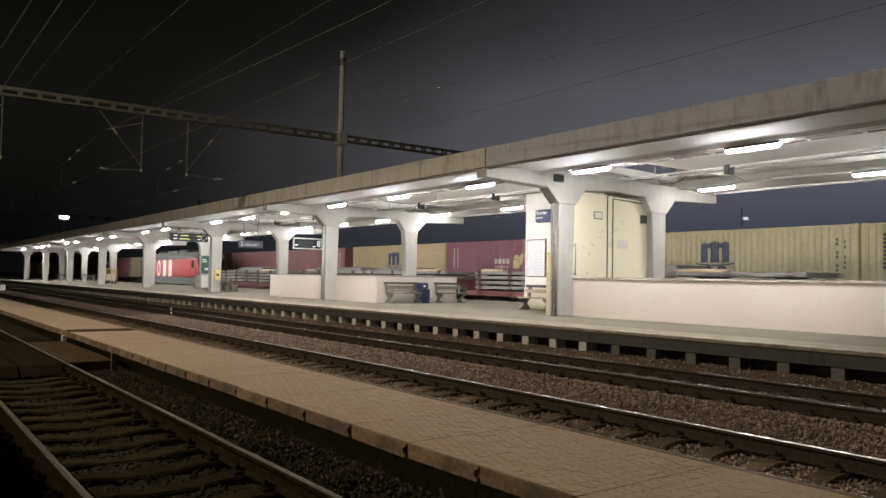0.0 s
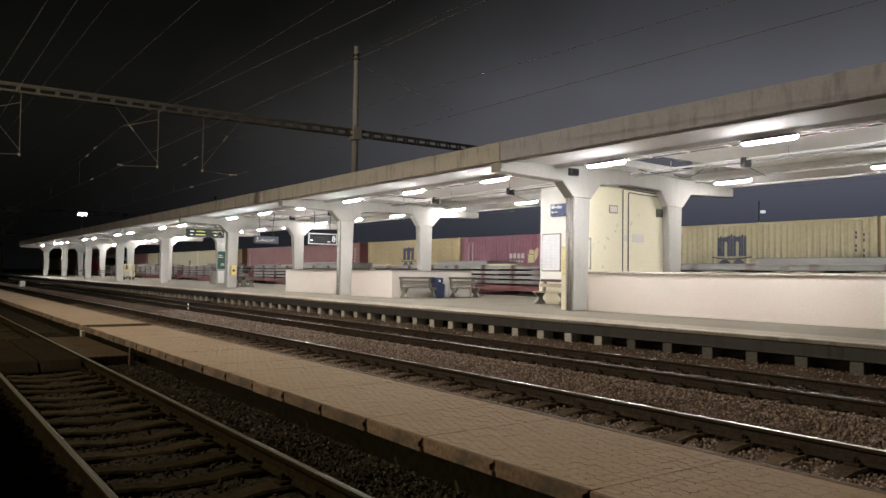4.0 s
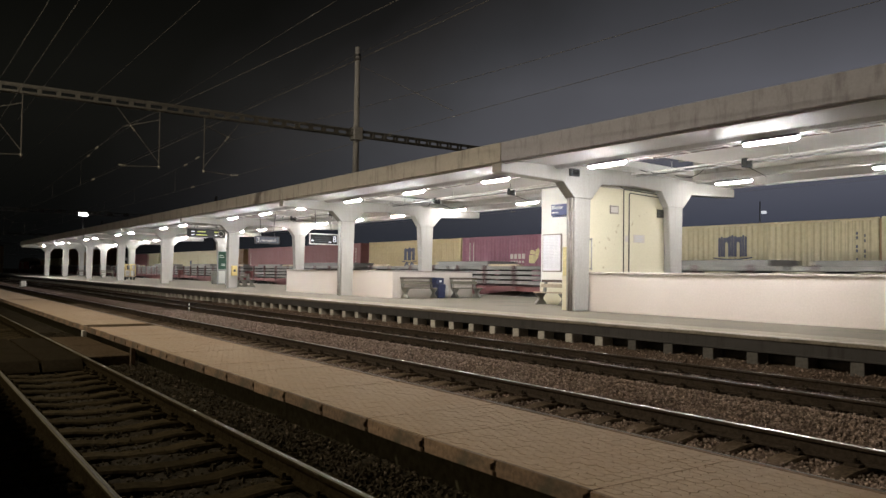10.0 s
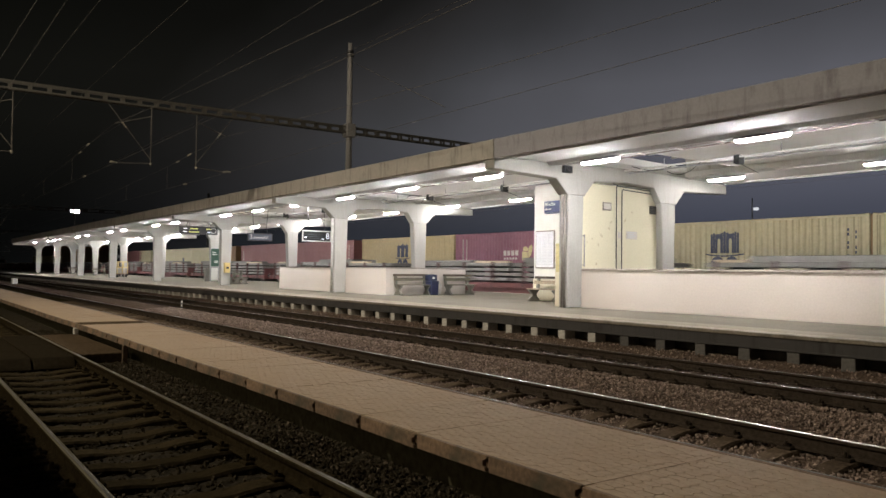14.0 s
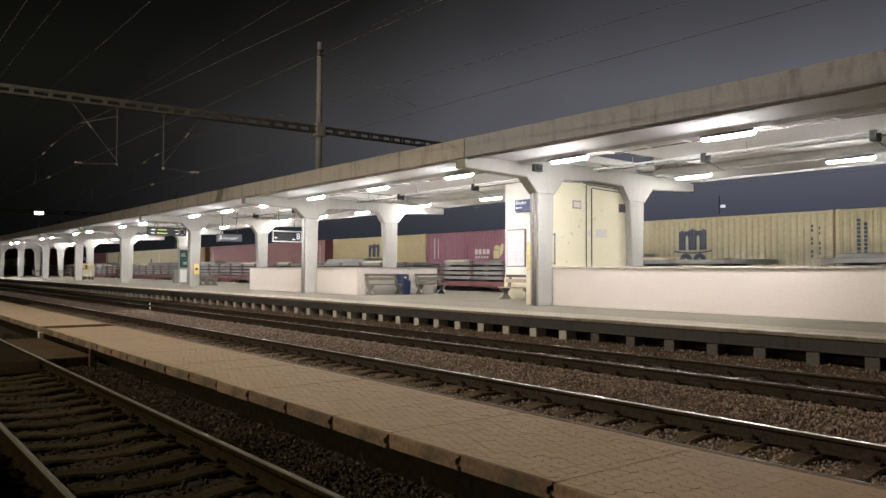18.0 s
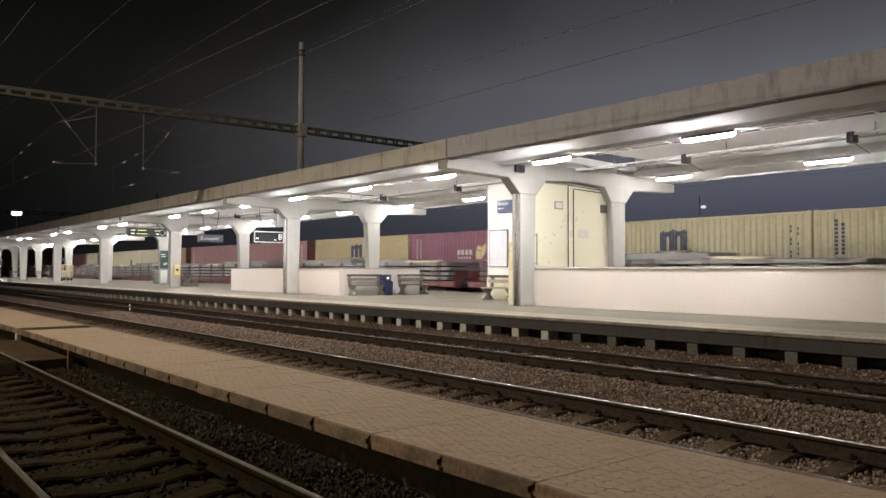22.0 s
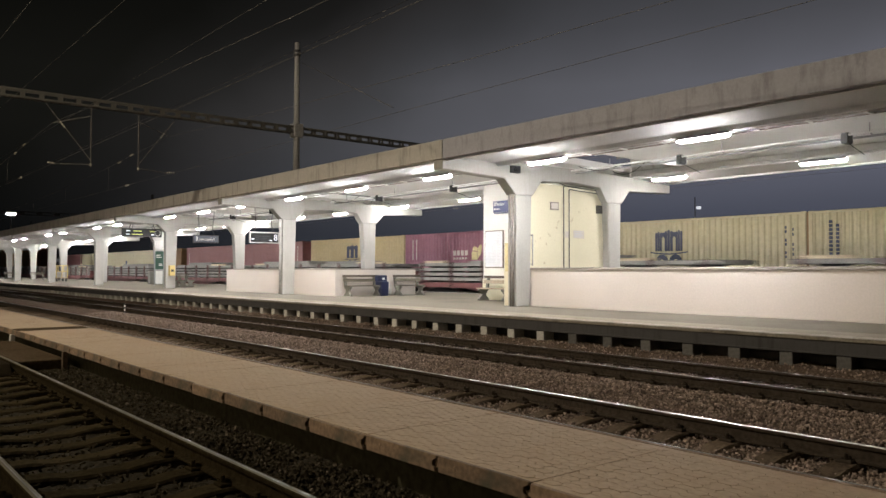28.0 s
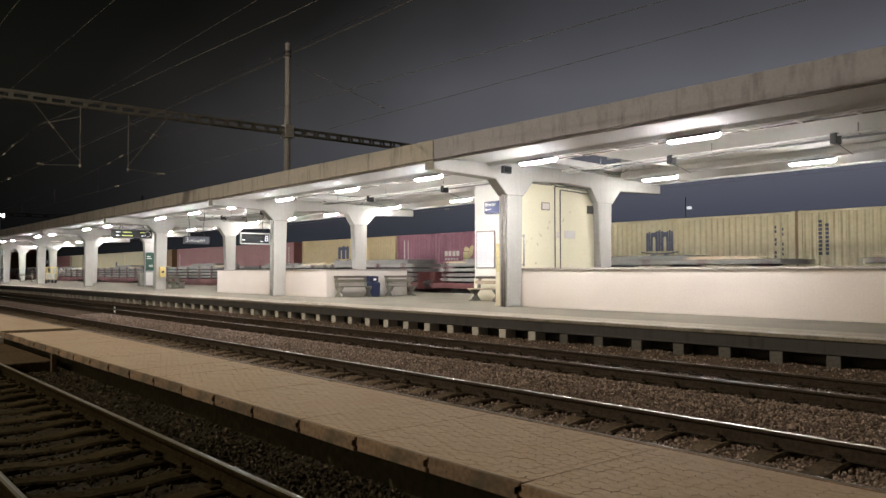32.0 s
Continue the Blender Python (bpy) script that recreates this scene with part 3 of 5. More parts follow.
def stones(name, mat, label, areas):
    """Loose ballast stones, each an uneven little lump, on the near part of the bed."""
    rng = np.random.default_rng(4)
    base = np.array([(1, 0, 0), (-1, 0, 0), (0, 1, 0), (0, -1, 0), (0, 0, 1), (0, 0, -1)], float)
    tri = [(0, 2, 4), (2, 1, 4), (1, 3, 4), (3, 0, 4), (2, 0, 5), (1, 2, 5), (3, 1, 5), (0, 3, 5)]
    vs, fs = [], []
    for count, x0, x1, y0, y1, size in areas:
        for _ in range(count):
            u = rng.random()
            x, y = x1 + (x0 - x1) * u ** 1.5, rng.uniform(y0, y1)
            s = size * rng.uniform(0.6, 1.35)
            q, _r = np.linalg.qr(rng.normal(size=(3, 3)))
            p = (base * rng.uniform(0.55, 1.1, (6, 1)) * s * np.array([1.0, 0.8, 0.7])) @ q
            k = len(vs)
            z = bed_height(x, y) + rng.uniform(-0.01, 0.03)
            vs.extend((p + (x, y, z)).tolist())
            fs.extend([tuple(k + i for i in f) for f in tri])
    bulk(name, vs, fs, mat, label, "ballast")


stones("ballast_stones", "stone", "loose grey-brown ballast stones between the rails", (
    (48000, -32.0, -1.5, 7.9, 10.3, 0.026), (4600, -26.0, -2.0, 7.6, 8.1, 0.027), (10000, -26.0, -2.0, 5.35, 6.1, 0.028),
    (15000, -26.0, -2.0, 6.1, 7.6, 0.028)))
stones("ballast_stones", "stone", "loose grey-brown stones beside the platform", (
    (9000, -34.0, -3.0, 10.3, 11.9, 0.027), (5000, -34.0, -3.0, 12.0, 13.0, 0.029)))
stones("ballast_stones", "shadestone", "loose stones beside the first track darkened for shade", (
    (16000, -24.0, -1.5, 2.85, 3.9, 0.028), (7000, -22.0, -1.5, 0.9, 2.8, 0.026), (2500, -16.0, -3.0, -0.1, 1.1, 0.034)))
stones("rubble_stones", "rubble", "scattered paler rubble along the foot of the walkway", ((420, -15.0, -2.0, 3.15, 3.9, 0.036), (160, -15.0, -2.0, 2.85, 3.3, 0.026)))

RAIL = [(-0.072, -0.165), (0.072, -0.165), (0.072, -0.153), (0.014, -0.135), (0.010, -0.05), (0.034, -0.035), (0.036, -0.010), (0.028, -0.001), (-0.028, -0.001), (-0.036, -0.010), (-0.034, -0.035), (-0.010, -0.05), (-0.014, -0.135), (-0.072, -0.153)]


def sleeper_mesh():
    """Concrete sleeper, dipped in the middle, with raised rail seats and sloped ends."""
    top = [(-1.28, -0.235), (-1.22, -0.205), (-1.0, -0.180), (-0.62, -0.168), (-0.42, -0.178), (-0.22, -0.205)]
    top += [(-y, z) for y, z in reversed(top)]
    return finish("sleeper", prism([(-1.28, -0.34)] + top + [(1.28, -0.34)], "x", -0.125, 0.125, 0.022), "sleeper")


def fastening_mesh(s):
    """Clips and bolts on both sides of one rail."""
    bm = bmesh.new()
    for e in (-0.115, 0.115):
        box(-0.075, 0.075, s + e - 0.05, s + e + 0.05, -0.185, -0.140, 0.01, bm)
        rod((0, s + e, -0.15), (0, s + e, -0.085), 0.018, 6, bm)
        box(-0.035, 0.035, s + e * 0.75 - 0.03, s + e * 0.75 + 0.03, -0.142, -0.112, 0.008, bm)
    return finish("rail_fastening", bm, "rust")


SLEEPER = sleeper_mesh()
SLEEPER_DIRTY = SLEEPER.copy()
SLEEPER_DIRTY.materials[0] = M["dirtysleeper"]
SLEEPER_DARK = SLEEPER.copy()
SLEEPER_DARK.materials[0] = M["darksleeper"]
FASTENING = [fastening_mesh(-0.7525), fastening_mesh(0.7525)]
FASTENING_DARK = [fm.copy() for fm in FASTENING]
for fm in FASTENING_DARK:
    fm.materials[0] = M["darkrust"]
TRACK_WORDS = ("railway track with rusty rails and worn sleepers", "railway track with one brightly polished rail head", "railway track with dark rails along the platform edge",
               "railway track behind the island platform", "rear railway track under the parked container train")
for i, cy in enumerate(TRACKS):
    track = thing("railway_track", (0, cy, 0), TRACK_WORDS[i], "track", "parallel tracks", "structure")
    for s in (-0.7525, 0.7525):
        rail = part("rail", prism([(y + s, z) for y, z in RAIL], "x", FAR, NEAR), "rust" if i else "darkrust", track)
        part("rail_head", prism([(s - 0.030, -0.006)] + [(s + 0.027 * q, 0.004 - 0.003 * q * q) for q in (-1, -0.75, -0.5, -0.25, 0, 0.25, 0.5, 0.75, 1)] + [(s + 0.030, -0.006)], "x", FAR, NEAR), ("raildull", "railtop", "raildark", "raildark", "raildark")[i], rail, "polished running surface" if i else "dull running surface")
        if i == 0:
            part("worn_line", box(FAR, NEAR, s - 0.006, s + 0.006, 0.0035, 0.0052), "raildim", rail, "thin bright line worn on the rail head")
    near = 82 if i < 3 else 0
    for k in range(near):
        slp = part("sleeper", (SLEEPER, SLEEPER_DIRTY, SLEEPER_DARK)[i], "sleeper", track, at=pose(6.3 - 0.65 * k if i == 0 else 5.9 - 0.6 * k, random.uniform(-0.02, 0.02), random.uniform(-0.008, 0.006), 0, 0, random.uniform(-0.7, 0.7)))
        if i < 3 and 8 < k < 62:
            for fm in FASTENING if i else FASTENING_DARK:
                part("rail_fastening", fm, "rust", slp)
    rest = [(x - 0.12, x + 0.12, -1.25, 1.25, -0.33, -0.172) for x in np.arange(6.3 - 0.65 * near if i == 0 else 5.9 - 0.6 * near, -190, -0.65 if i == 0 else -0.6)]
    far = many_boxes("sleepers", rest, "sleeper", "worn sleepers of the far line", "sleepers", track)

# low walkway between the first two tracks: edge slabs, paved top
WK0, WK1, WKZ = 3.675, 5.31, 0.22
walkway = thing("pavement_low_walkway", (0, 0, 0), "low paved walkway of brown interlocking pavers between the tracks", "walkway", kind="structure")
part("core", box(-190, 6, WK0 + 0.26, WK1 - 0.06, -0.4, WKZ - 0.012), "joint", walkway, "dark joint bed")
part("far_edge", box(-190, 6, WK1 - 0.06, WK1, -0.4, WKZ + 0.002, 0.008), "slabedge", walkway)
# thin metal strip added for the highlight on the far edge
part("edge_angle", box(-62, 6, WK1 - 0.012, WK1 + 0.004, WKZ - 0.03, WKZ + 0.006, 0.002), "raildim", walkway, "thin bright strip for a highlight along the edge")
part("toe_wall", box(-190, 6, WK0 + 0.24, WK0 + 0.30, -0.45, WKZ - 0.11), "toewall", walkway, "dark olive toe wall")


def edge_slab_mesh(length):
    """Front slab of the walkway: a notch and a lifting hole at its end."""
    bm = prism([(0.012, WKZ - 0.125), (length - 0.030, WKZ - 0.125), (length - 0.042, WKZ - 0.098), (length - 0.062, WKZ - 0.085), (length - 0.062, WKZ - 0.045), (length - 0.040, WKZ - 0.035), (length - 0.018, WKZ - 0.022), (length - 0.008, WKZ - 0.004), (length - 0.02, WKZ), (0.004, WKZ)], "y", 0.0, 0.035, 0.004)
    rod((0.20, -0.004, WKZ - 0.06), (0.20, 0.03, WKZ - 0.06), 0.018, 8, bm)
    return finish("edge_slab", bm, "slabedge")


SLAB_STEP = 0.962
EDGE_SLAB = edge_slab_mesh(SLAB_STEP)
for k in range(62):
    x = -1.584 - SLAB_STEP * k
    part("edge_slab", EDGE_SLAB, "slabedge", walkway, at=pose(x, WK0, random.uniform(-0.006, 0.003), 0, random.uniform(-0.3, 0.3), random.uniform(-0.5, 0.5)))
many_boxes("edge_slabs", [(x - 0.947, x, WK0, WK0 + 0.035, WKZ - 0.105, WKZ) for x in np.arange(-60.27, -190, -SLAB_STEP)], "slabedge", "concrete edge slabs", "edge slabs", walkway)


def paver_outline(gap):
    """Six-sided paver, pointed along the walkway."""
    return [(-0.075 + gap, 0), (-0.047 + gap / 2, -0.045 + gap), (0.047 - gap / 2, -0.045 + gap), (0.075 - gap, 0), (0.047 - gap / 2, 0.045 - gap), (-0.047 + gap / 2, 0.045 - gap)]


pv = bmesh.new()
lo = [pv.verts.new((x, y, -0.035)) for x, y in paver_outline(0.002)]
mi = [pv.verts.new((x, y, -0.0015)) for x, y in paver_outline(0.002)]
hi = [pv.verts.new((x, y, 0.0)) for x, y in paver_outline(0.0034)]
pv.faces.new(hi)
for a, b in ((lo, mi), (mi, hi)):
    for i in range(6):
        pv.faces.new((a[i], a[(i + 1) % 6], b[(i + 1) % 6], b[i]))
bmesh.ops.recalc_face_normals(pv, faces=pv.faces)
PAVER = finish("paver", pv, "paver")
count, far_v, far_f = 0, [], []
pav_v = [v.co.copy() for v in PAVER.vertices]
pav_f = [tuple(p.vertices) for p in PAVER.polygons]
for c in range(-48, 290):
    x = -0.122 * c
    if -20.62 < x < -19.72:
        continue
    for j in range(16):
        y = WK0 + 0.123 + 0.0896 * j + (0.0448 if c % 2 else 0.0)
        dz = WKZ + random.uniform(-0.0015, 0.0015)
        if -8.0 < x < -4.3 and count < 300:
            count += 1
            part("paver", PAVER, "paver", walkway, at=pose(x, y, dz, random.uniform(-0.5, 0.5), random.uniform(-0.5, 0.5), random.uniform(-0.4, 0.4)))
        else:
            k = len(far_v)
            far_v += [(v.x + x, v.y + y, v.z + dz) for v in pav_v]
            far_f += [tuple(k + i for i in f) for f in pav_f]
part("border", box(-62, 6, WK0 + 0.034, WK0 + 0.128, WKZ - 0.06, WKZ - 0.003), "paver", walkway, "narrow brown border")
part("border", box(-62, 6, WK1 - 0.15, WK1 - 0.059, WKZ - 0.06, WKZ - 0.003), "paver", walkway, "narrow brown border")
part("slab_bed", box(-62, 6, WK0 + 0.034, WK0 + 0.27, WKZ - 0.10, WKZ - 0.012), "joint", walkway)
for k in (2, 4, 5, 7, 9, 10, 12, 15, 16, 19, 22, 24, 27, 30, 34, 38, 43, 48):
    part("panel_joint", box(-1.592 - SLAB_STEP * k, -1.584 - SLAB_STEP * k, WK0 + 0.03, WK1 - 0.06, WKZ - 0.02, WKZ + 0.0022), "joint", walkway)
part("channel_cover", prism([(-20.55, WKZ - 0.05), (-19.78, WKZ - 0.05), (-19.78, WKZ - 0.002), (-19.80, WKZ + 0.002), (-20.53, WKZ + 0.002), (-20.55, WKZ - 0.002)], "y", WK0 + 0.03, WK1 - 0.062), "crossingpale", walkway, "dark strip across the walkway")
bulk("pavers", far_v, far_f, "paver", "brown interlocking pavers", "pavers", walkway)
part("far_paving", box(-190, -35.3, WK0 + 0.082, WK1 - 0.10, WKZ - 0.08, WKZ - 0.002), "paver", walkway, "brown paving in the distance")

# level crossing of boards over the first track
cross = thing("level_crossing", (-17.6, TRACKS[0], 0), "dark boarded foot crossing over the first track", "crossing", kind="structure")
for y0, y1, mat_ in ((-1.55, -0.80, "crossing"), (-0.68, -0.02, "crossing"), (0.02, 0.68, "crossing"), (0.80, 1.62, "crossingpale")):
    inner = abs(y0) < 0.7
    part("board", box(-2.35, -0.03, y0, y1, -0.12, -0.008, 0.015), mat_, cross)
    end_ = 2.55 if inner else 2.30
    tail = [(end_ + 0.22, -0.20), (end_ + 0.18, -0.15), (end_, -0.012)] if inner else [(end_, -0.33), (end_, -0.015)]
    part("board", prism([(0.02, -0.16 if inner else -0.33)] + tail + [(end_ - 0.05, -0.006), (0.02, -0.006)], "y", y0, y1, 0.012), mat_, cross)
for x0 in (-2.45, 2.36):
    part("end_block", prism([(1.54, -0.34), (1.635, -0.34), (1.635, 0.10), (1.60, 0.13), (1.54, 0.13)], "x", x0, x0 + (0.16 if x0 < 0 else 0.055), 0.01), "block" if x0 < 0 else "slabedge", cross, "concrete end block")

# plain station wall and platform behind the camera; unseen roof added to block light
station = thing("wall_station_side", (0, -12.0, 0), "plain station wall behind the viewer with an unseen roof added to block light", "station", kind="structure")
part("wall", box(-190, NEAR, -0.4, 0.0, -0.4, 4.5), "cream", station)
part("roof", box(-190, NEAR, 0.0, 10.1, 4.5, 4.75), "soffit", station)
part("platform", box(-190, NEAR, 0.0, 12.1, -0.4, 0.3), "asphalt", station)
part("roof_edge_beam", box(-190, NEAR, 9.9, 10.1, 4.3, 4.5), "soffit", station)

# ---- island platform ----
P0, P1 = 12.86, 25.04
platform = thing("pavement_island_platform", (0, 0, 0), "long island platform with a pale worn surface", "platform", kind="structure")
# core colour carries the shade of the recess under the edge
part("body", box(-190, NEAR, P0 + 0.55, P1 - 0.55, -0.4, PLAT - 0.16), "dark", platform, "platform core with the recess shade in its dark colour")
part("surface", box(-190, NEAR, P0 + 0.42, P1 - 0.42, PLAT - 0.159, PLAT), "asphalt", platform, "pale worn asphalt")
EDGE_PAVING = finish("edge_paving_slab", box(0.004, 0.996, 0, 0.78, PLAT - 0.03, PLAT + 0.004, 0.005), "edgepaving")
for k in range(60):
    part("edge_paving_slab", EDGE_PAVING, "edgepaving", platform, at=pose(-1.0 - k, P0 + 0.424, 0))
part("edge_paving_strip", box(-190, -61.0, P0 + 0.424, P0 + 1.204, PLAT - 0.03, PLAT + 0.004, 0.005), "edgepaving", platform)
for a, b in ((P0, P0 + 0.42), (P1 - 0.42, P1)):
    part("edge_slab", box(-190, NEAR, a, b, PLAT - 0.07, PLAT + 0.004, 0.012), "nosing", platform, "worn concrete platform edge")
    part("edge_beam", box(-190, NEAR, a + 0.03, b - 0.04, 0.25, PLAT - 0.07), "edge", platform, "dark streaked concrete edge beam")
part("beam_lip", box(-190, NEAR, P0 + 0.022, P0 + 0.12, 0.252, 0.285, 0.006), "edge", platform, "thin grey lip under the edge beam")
bm = prism([(-0.12, -0.32), (0.12, -0.32), (0.115, 0.25), (-0.115, 0.25)], "y", 0, 0.34, 0.008)
BLOCK = finish("support_block", bm, "block")
# darker copy for the first ten blocks, dim light put into its colour
BLOCK_SHADE = BLOCK.copy()
BLOCK_SHADE.materials[0] = M["shadeblock"]
for k in range(134):
    part("support_block", BLOCK_SHADE if k < 10 else BLOCK, "block", platform, at=pose(-2.52 - 0.954 * k if k < 14 else -15.876 - 0.932 * (k - 14), P0 + 0.045, random.uniform(-0.01, 0.0), 0, 0, random.uniform(-1.5, 1.5)))

# ---- canopy ----
COL_F, COL_B = (16.40, 17.08), (20.74, 21.50)


def portal_frame(x):
    """Concrete portal: two tapered columns, flared heads, cantilever arms, a crossbeam."""
    fr = thing("canopy_portal_frame", (x, 0, PLAT), "pale painted concrete portal frame with flared column heads", "portal frame", "canopy frames")
    z = -PLAT
    for y0, y1 in (COL_F, COL_B):
        t0, t1 = (y0 + 0.02, y1 - 0.08) if y0 < 19 else (y0 + 0.20, y1 - 0.06)
        bm = bmesh.new()
        lo = [bm.verts.new(p) for p in ((-0.19, t0, 0), (0.19, t0, 0), (0.19, t1, 0), (-0.19, t1, 0))]
        hi = [bm.verts.new(p) for p in ((-0.19, y0, 3.95 + z), (0.19, y0, 3.95 + z), (0.19, y1, 3.95 + z), (-0.19, y1, 3.95 + z))]
        bm.faces.new(lo), bm.faces.new(hi)
        for i in range(4):
            bm.faces.new((lo[i], lo[(i + 1) % 4], hi[(i + 1) % 4], hi[i]))
        bmesh.ops.recalc_face_normals(bm, faces=bm.faces)
        bmesh.ops.bevel(bm, geom=list(bm.edges), offset=0.025, segments=1, affect="EDGES")
        part("column", bm, "column", fr)
    out = [(13.50, 4.475), (15.90, 4.40), (16.375, 3.945), (17.105, 3.945), (17.53, 4.42), (18.95, 4.50), (20.37, 4.43), (20.715, 3.945), (21.525, 3.945), (21.98, 4.42), (24.40, 4.50), (24.40, 4.80), (22.0, 4.90), (20.4, 4.94), (17.5, 4.94), (15.9, 4.90), (13.66, 4.77), (13.645, 4.733), (13.50, 4.733)]
    part("crossbeam", prism([(y, q + z) for y, q in out], "x", -0.205, 0.205, 0.02), "column", fr)
    return fr


frames = [portal_frame(FRAME_X[0])]
for x in FRAME_X[1:]:
    frames.append(copy_thing(frames[0], pose(x, 0, PLAT)))
# rain pipes and a flood lamp on the frame at the stair end
for fx in FRAME_X[1:3]:
    for dx, thick, look_ in ((-0.02, 0.030, "pipe" if fx > -20 else "palepipe"), (0.09, 0.026, "pipe" if fx > -20 else "palepipe")):
        pipe = part("rain_pipe", rod((fx + dx, 16.365, PLAT), (fx + dx, 16.365, 3.98), thick, 10), look_, smooth=True)
        tagged(pipe, "grey rain pipe against a canopy column", "rain pipe", "rain pipes")

roof = thing("canopy_roof", (0, 0, 0), "long concrete canopy roof with streaked fascia panels", "canopy", kind="structure")
ROOF_END = -123.6
bays = [NEAR - 30.0, -1.3] + BAY_X[1:]
for a, b in zip(bays[1:], bays[:-1]):
    a, b = a + 0.015, b - 0.015
    # front slab with upstand, middle slab, rear slab with upstand
    part("fascia_panel", prism([(13.48, 4.76), (13.51, 4.735), (13.61, 4.735), (13.64, 4.77), (13.64, 5.29), (13.48, 5.29)], "x", a, b, 0.008), "hazefascia" if a > -17 else "fascia", roof, "streaked concrete fascia greyed for haze and weaker light" if a > -17 else "streaked concrete fascia")
    part("drip_edge", prism([(13.60, 4.700), (13.66, 4.700), (13.69, 4.725), (13.69, 4.755), (13.645, 4.765), (13.612, 4.734), (13.60, 4.734)], "x", a, b, 0.004), "soffit", roof, "pale drip edge under the fascia")
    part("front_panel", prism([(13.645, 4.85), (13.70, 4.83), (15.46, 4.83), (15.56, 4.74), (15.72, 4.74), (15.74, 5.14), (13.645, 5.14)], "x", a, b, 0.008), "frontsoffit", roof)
    part("middle_panel", prism([(15.75, 5.10), (22.15, 5.10), (22.15, 5.26), (18.95, 5.32), (15.75, 5.26)], "x", a + 1.9, b), "brightsoffit", roof)
    part("raised_cover", prism([(15.75, 5.06), (15.80, 5.06), (15.90, 5.62), (18.95, 5.78), (22.0, 5.62), (22.10, 5.06), (22.15, 5.06), (22.15, 5.74), (18.95, 5.90), (15.75, 5.74)], "x", a - 0.01, a + 1.93), "fascia", roof, "grey raised roof over the frame")
    part("cover_end", prism([(15.91, 5.327), (21.99, 5.327), (21.99, 5.61), (18.95, 5.77), (15.91, 5.61)], "x", a + 1.86, a + 1.92), "fascia", roof)
    for y in (17.2, 18.6, 20.0, 21.2):
        part("cover_rib", box(a + 0.05, a + 1.88, y - 0.04, y + 0.04, 5.47, 5.61), "fascia", roof)
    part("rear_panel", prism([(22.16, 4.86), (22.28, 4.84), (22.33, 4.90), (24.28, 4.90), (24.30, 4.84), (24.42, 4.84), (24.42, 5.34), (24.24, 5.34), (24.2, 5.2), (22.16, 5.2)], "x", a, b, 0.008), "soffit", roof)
    part("front_rib", box(a, b, 15.76, 15.92, 4.92, 5.10, 0.01), "soffit", roof)
    part("rear_rib", box(a, b, 22.0, 22.14, 4.92, 5.10, 0.01), "soffit", roof)

# cable tray, conduits with junction boxes under the roof
tray = thing("cable_tray", (0, 0, 0), "thin grey cable tray with rungs under the canopy", "cable tray")
part("base", box(ROOF_END + 1, 12, 16.7, 17.1, 4.96, 4.965), "frontsoffit", tray, "grey tray base")
for y in (16.7, 17.1):
    part("side_rail", box(ROOF_END + 1, 12, y, y + 0.015, 4.93, 4.98), "coping", tray)
for xr in np.arange(-3.0, -62.0, -2.5):
    part("hanger", rod((xr, 16.9, 4.96), (xr, 16.9, 5.11), 0.012, 6), "galv", tray)
rungs = np.arange(-4.0, -60.0, -1.25)
for xr in rungs:
    part("rung", box(xr - 0.03, xr + 0.03, 16.71, 17.10, 4.925, 4.955, 0.004), "white", tray)
for y, z, look_ in ((18.90, 4.87, "white"), (19.12, 4.81, "galv")):
    cd = part("conduit", rod((ROOF_END + 2, y, z), (12, y, z), 0.028, 8), look_, smooth=True)
    tagged(cd, "slim grey cable conduit under the canopy", "conduit", "conduits")


for xr in np.arange(-3.5, -60.0, -3.75):
    clip = part("conduit_clip", prism([(18.89, 4.86), (19.13, 4.79), (19.13, 4.805), (18.91, 4.88), (18.91, 5.105), (18.89, 5.105)], "x", xr - 0.012, xr + 0.012), "galv")
    tagged(clip, "thin grey conduit clip under the canopy", "clip", "conduit clips")


# fluorescent lamps, two rows
def tube_lamp(x, y, z, shine="tube"):
    """Weatherproof fluorescent luminaire: grey housing, long bowed diffuser, two end clips, hanger."""
    lm = thing("canopy_lamp", (x, y, z), "glowing long fluorescent luminaire under the canopy", "lamp", "canopy lamps")
    part("housing", prism([(-0.10, -0.008), (0.10, -0.008), (0.10, 0.018), (0.062, 0.056), (0.040, 0.066), (-0.040, 0.066), (-0.062, 0.056), (-0.10, 0.018)], "x", -0.66, 0.66, 0.006), "galv", lm)
    out = [(0.080 * math.cos(a), 0.010 - 0.078 * math.sin(a)) for a in np.linspace(0.0, math.pi, 13)]
    bm = bmesh.new()
    rings = []
    for xx, k in ((-0.66, 0.45), (-0.63, 0.85), (-0.58, 1), (0.58, 1), (0.63, 0.85), (0.66, 0.45)):
        rings.append([bm.verts.new((xx, p * k, 0.018 + (q - 0.018) * k)) for p, q in out])
    for r0, r1 in zip(rings, rings[1:]):
        for i in range(12):
            bm.faces.new((r0[i], r0[i + 1], r1[i + 1], r1[i]))
    bm.faces.new(rings[0]), bm.faces.new(rings[-1])
    bmesh.ops.recalc_face_normals(bm, faces=bm.faces)
    part("diffuser", bm, shine, lm, "glowing diffuser", True)
    part("hanger", rod((0.35, 0, 0.07), (0.35, 0, 0.076), 0.012, 6), "galv", lm)
    part("hanger", rod((-0.35, 0, 0.07), (-0.35, 0, 0.076), 0.012, 6), "galv", lm)
    return lm


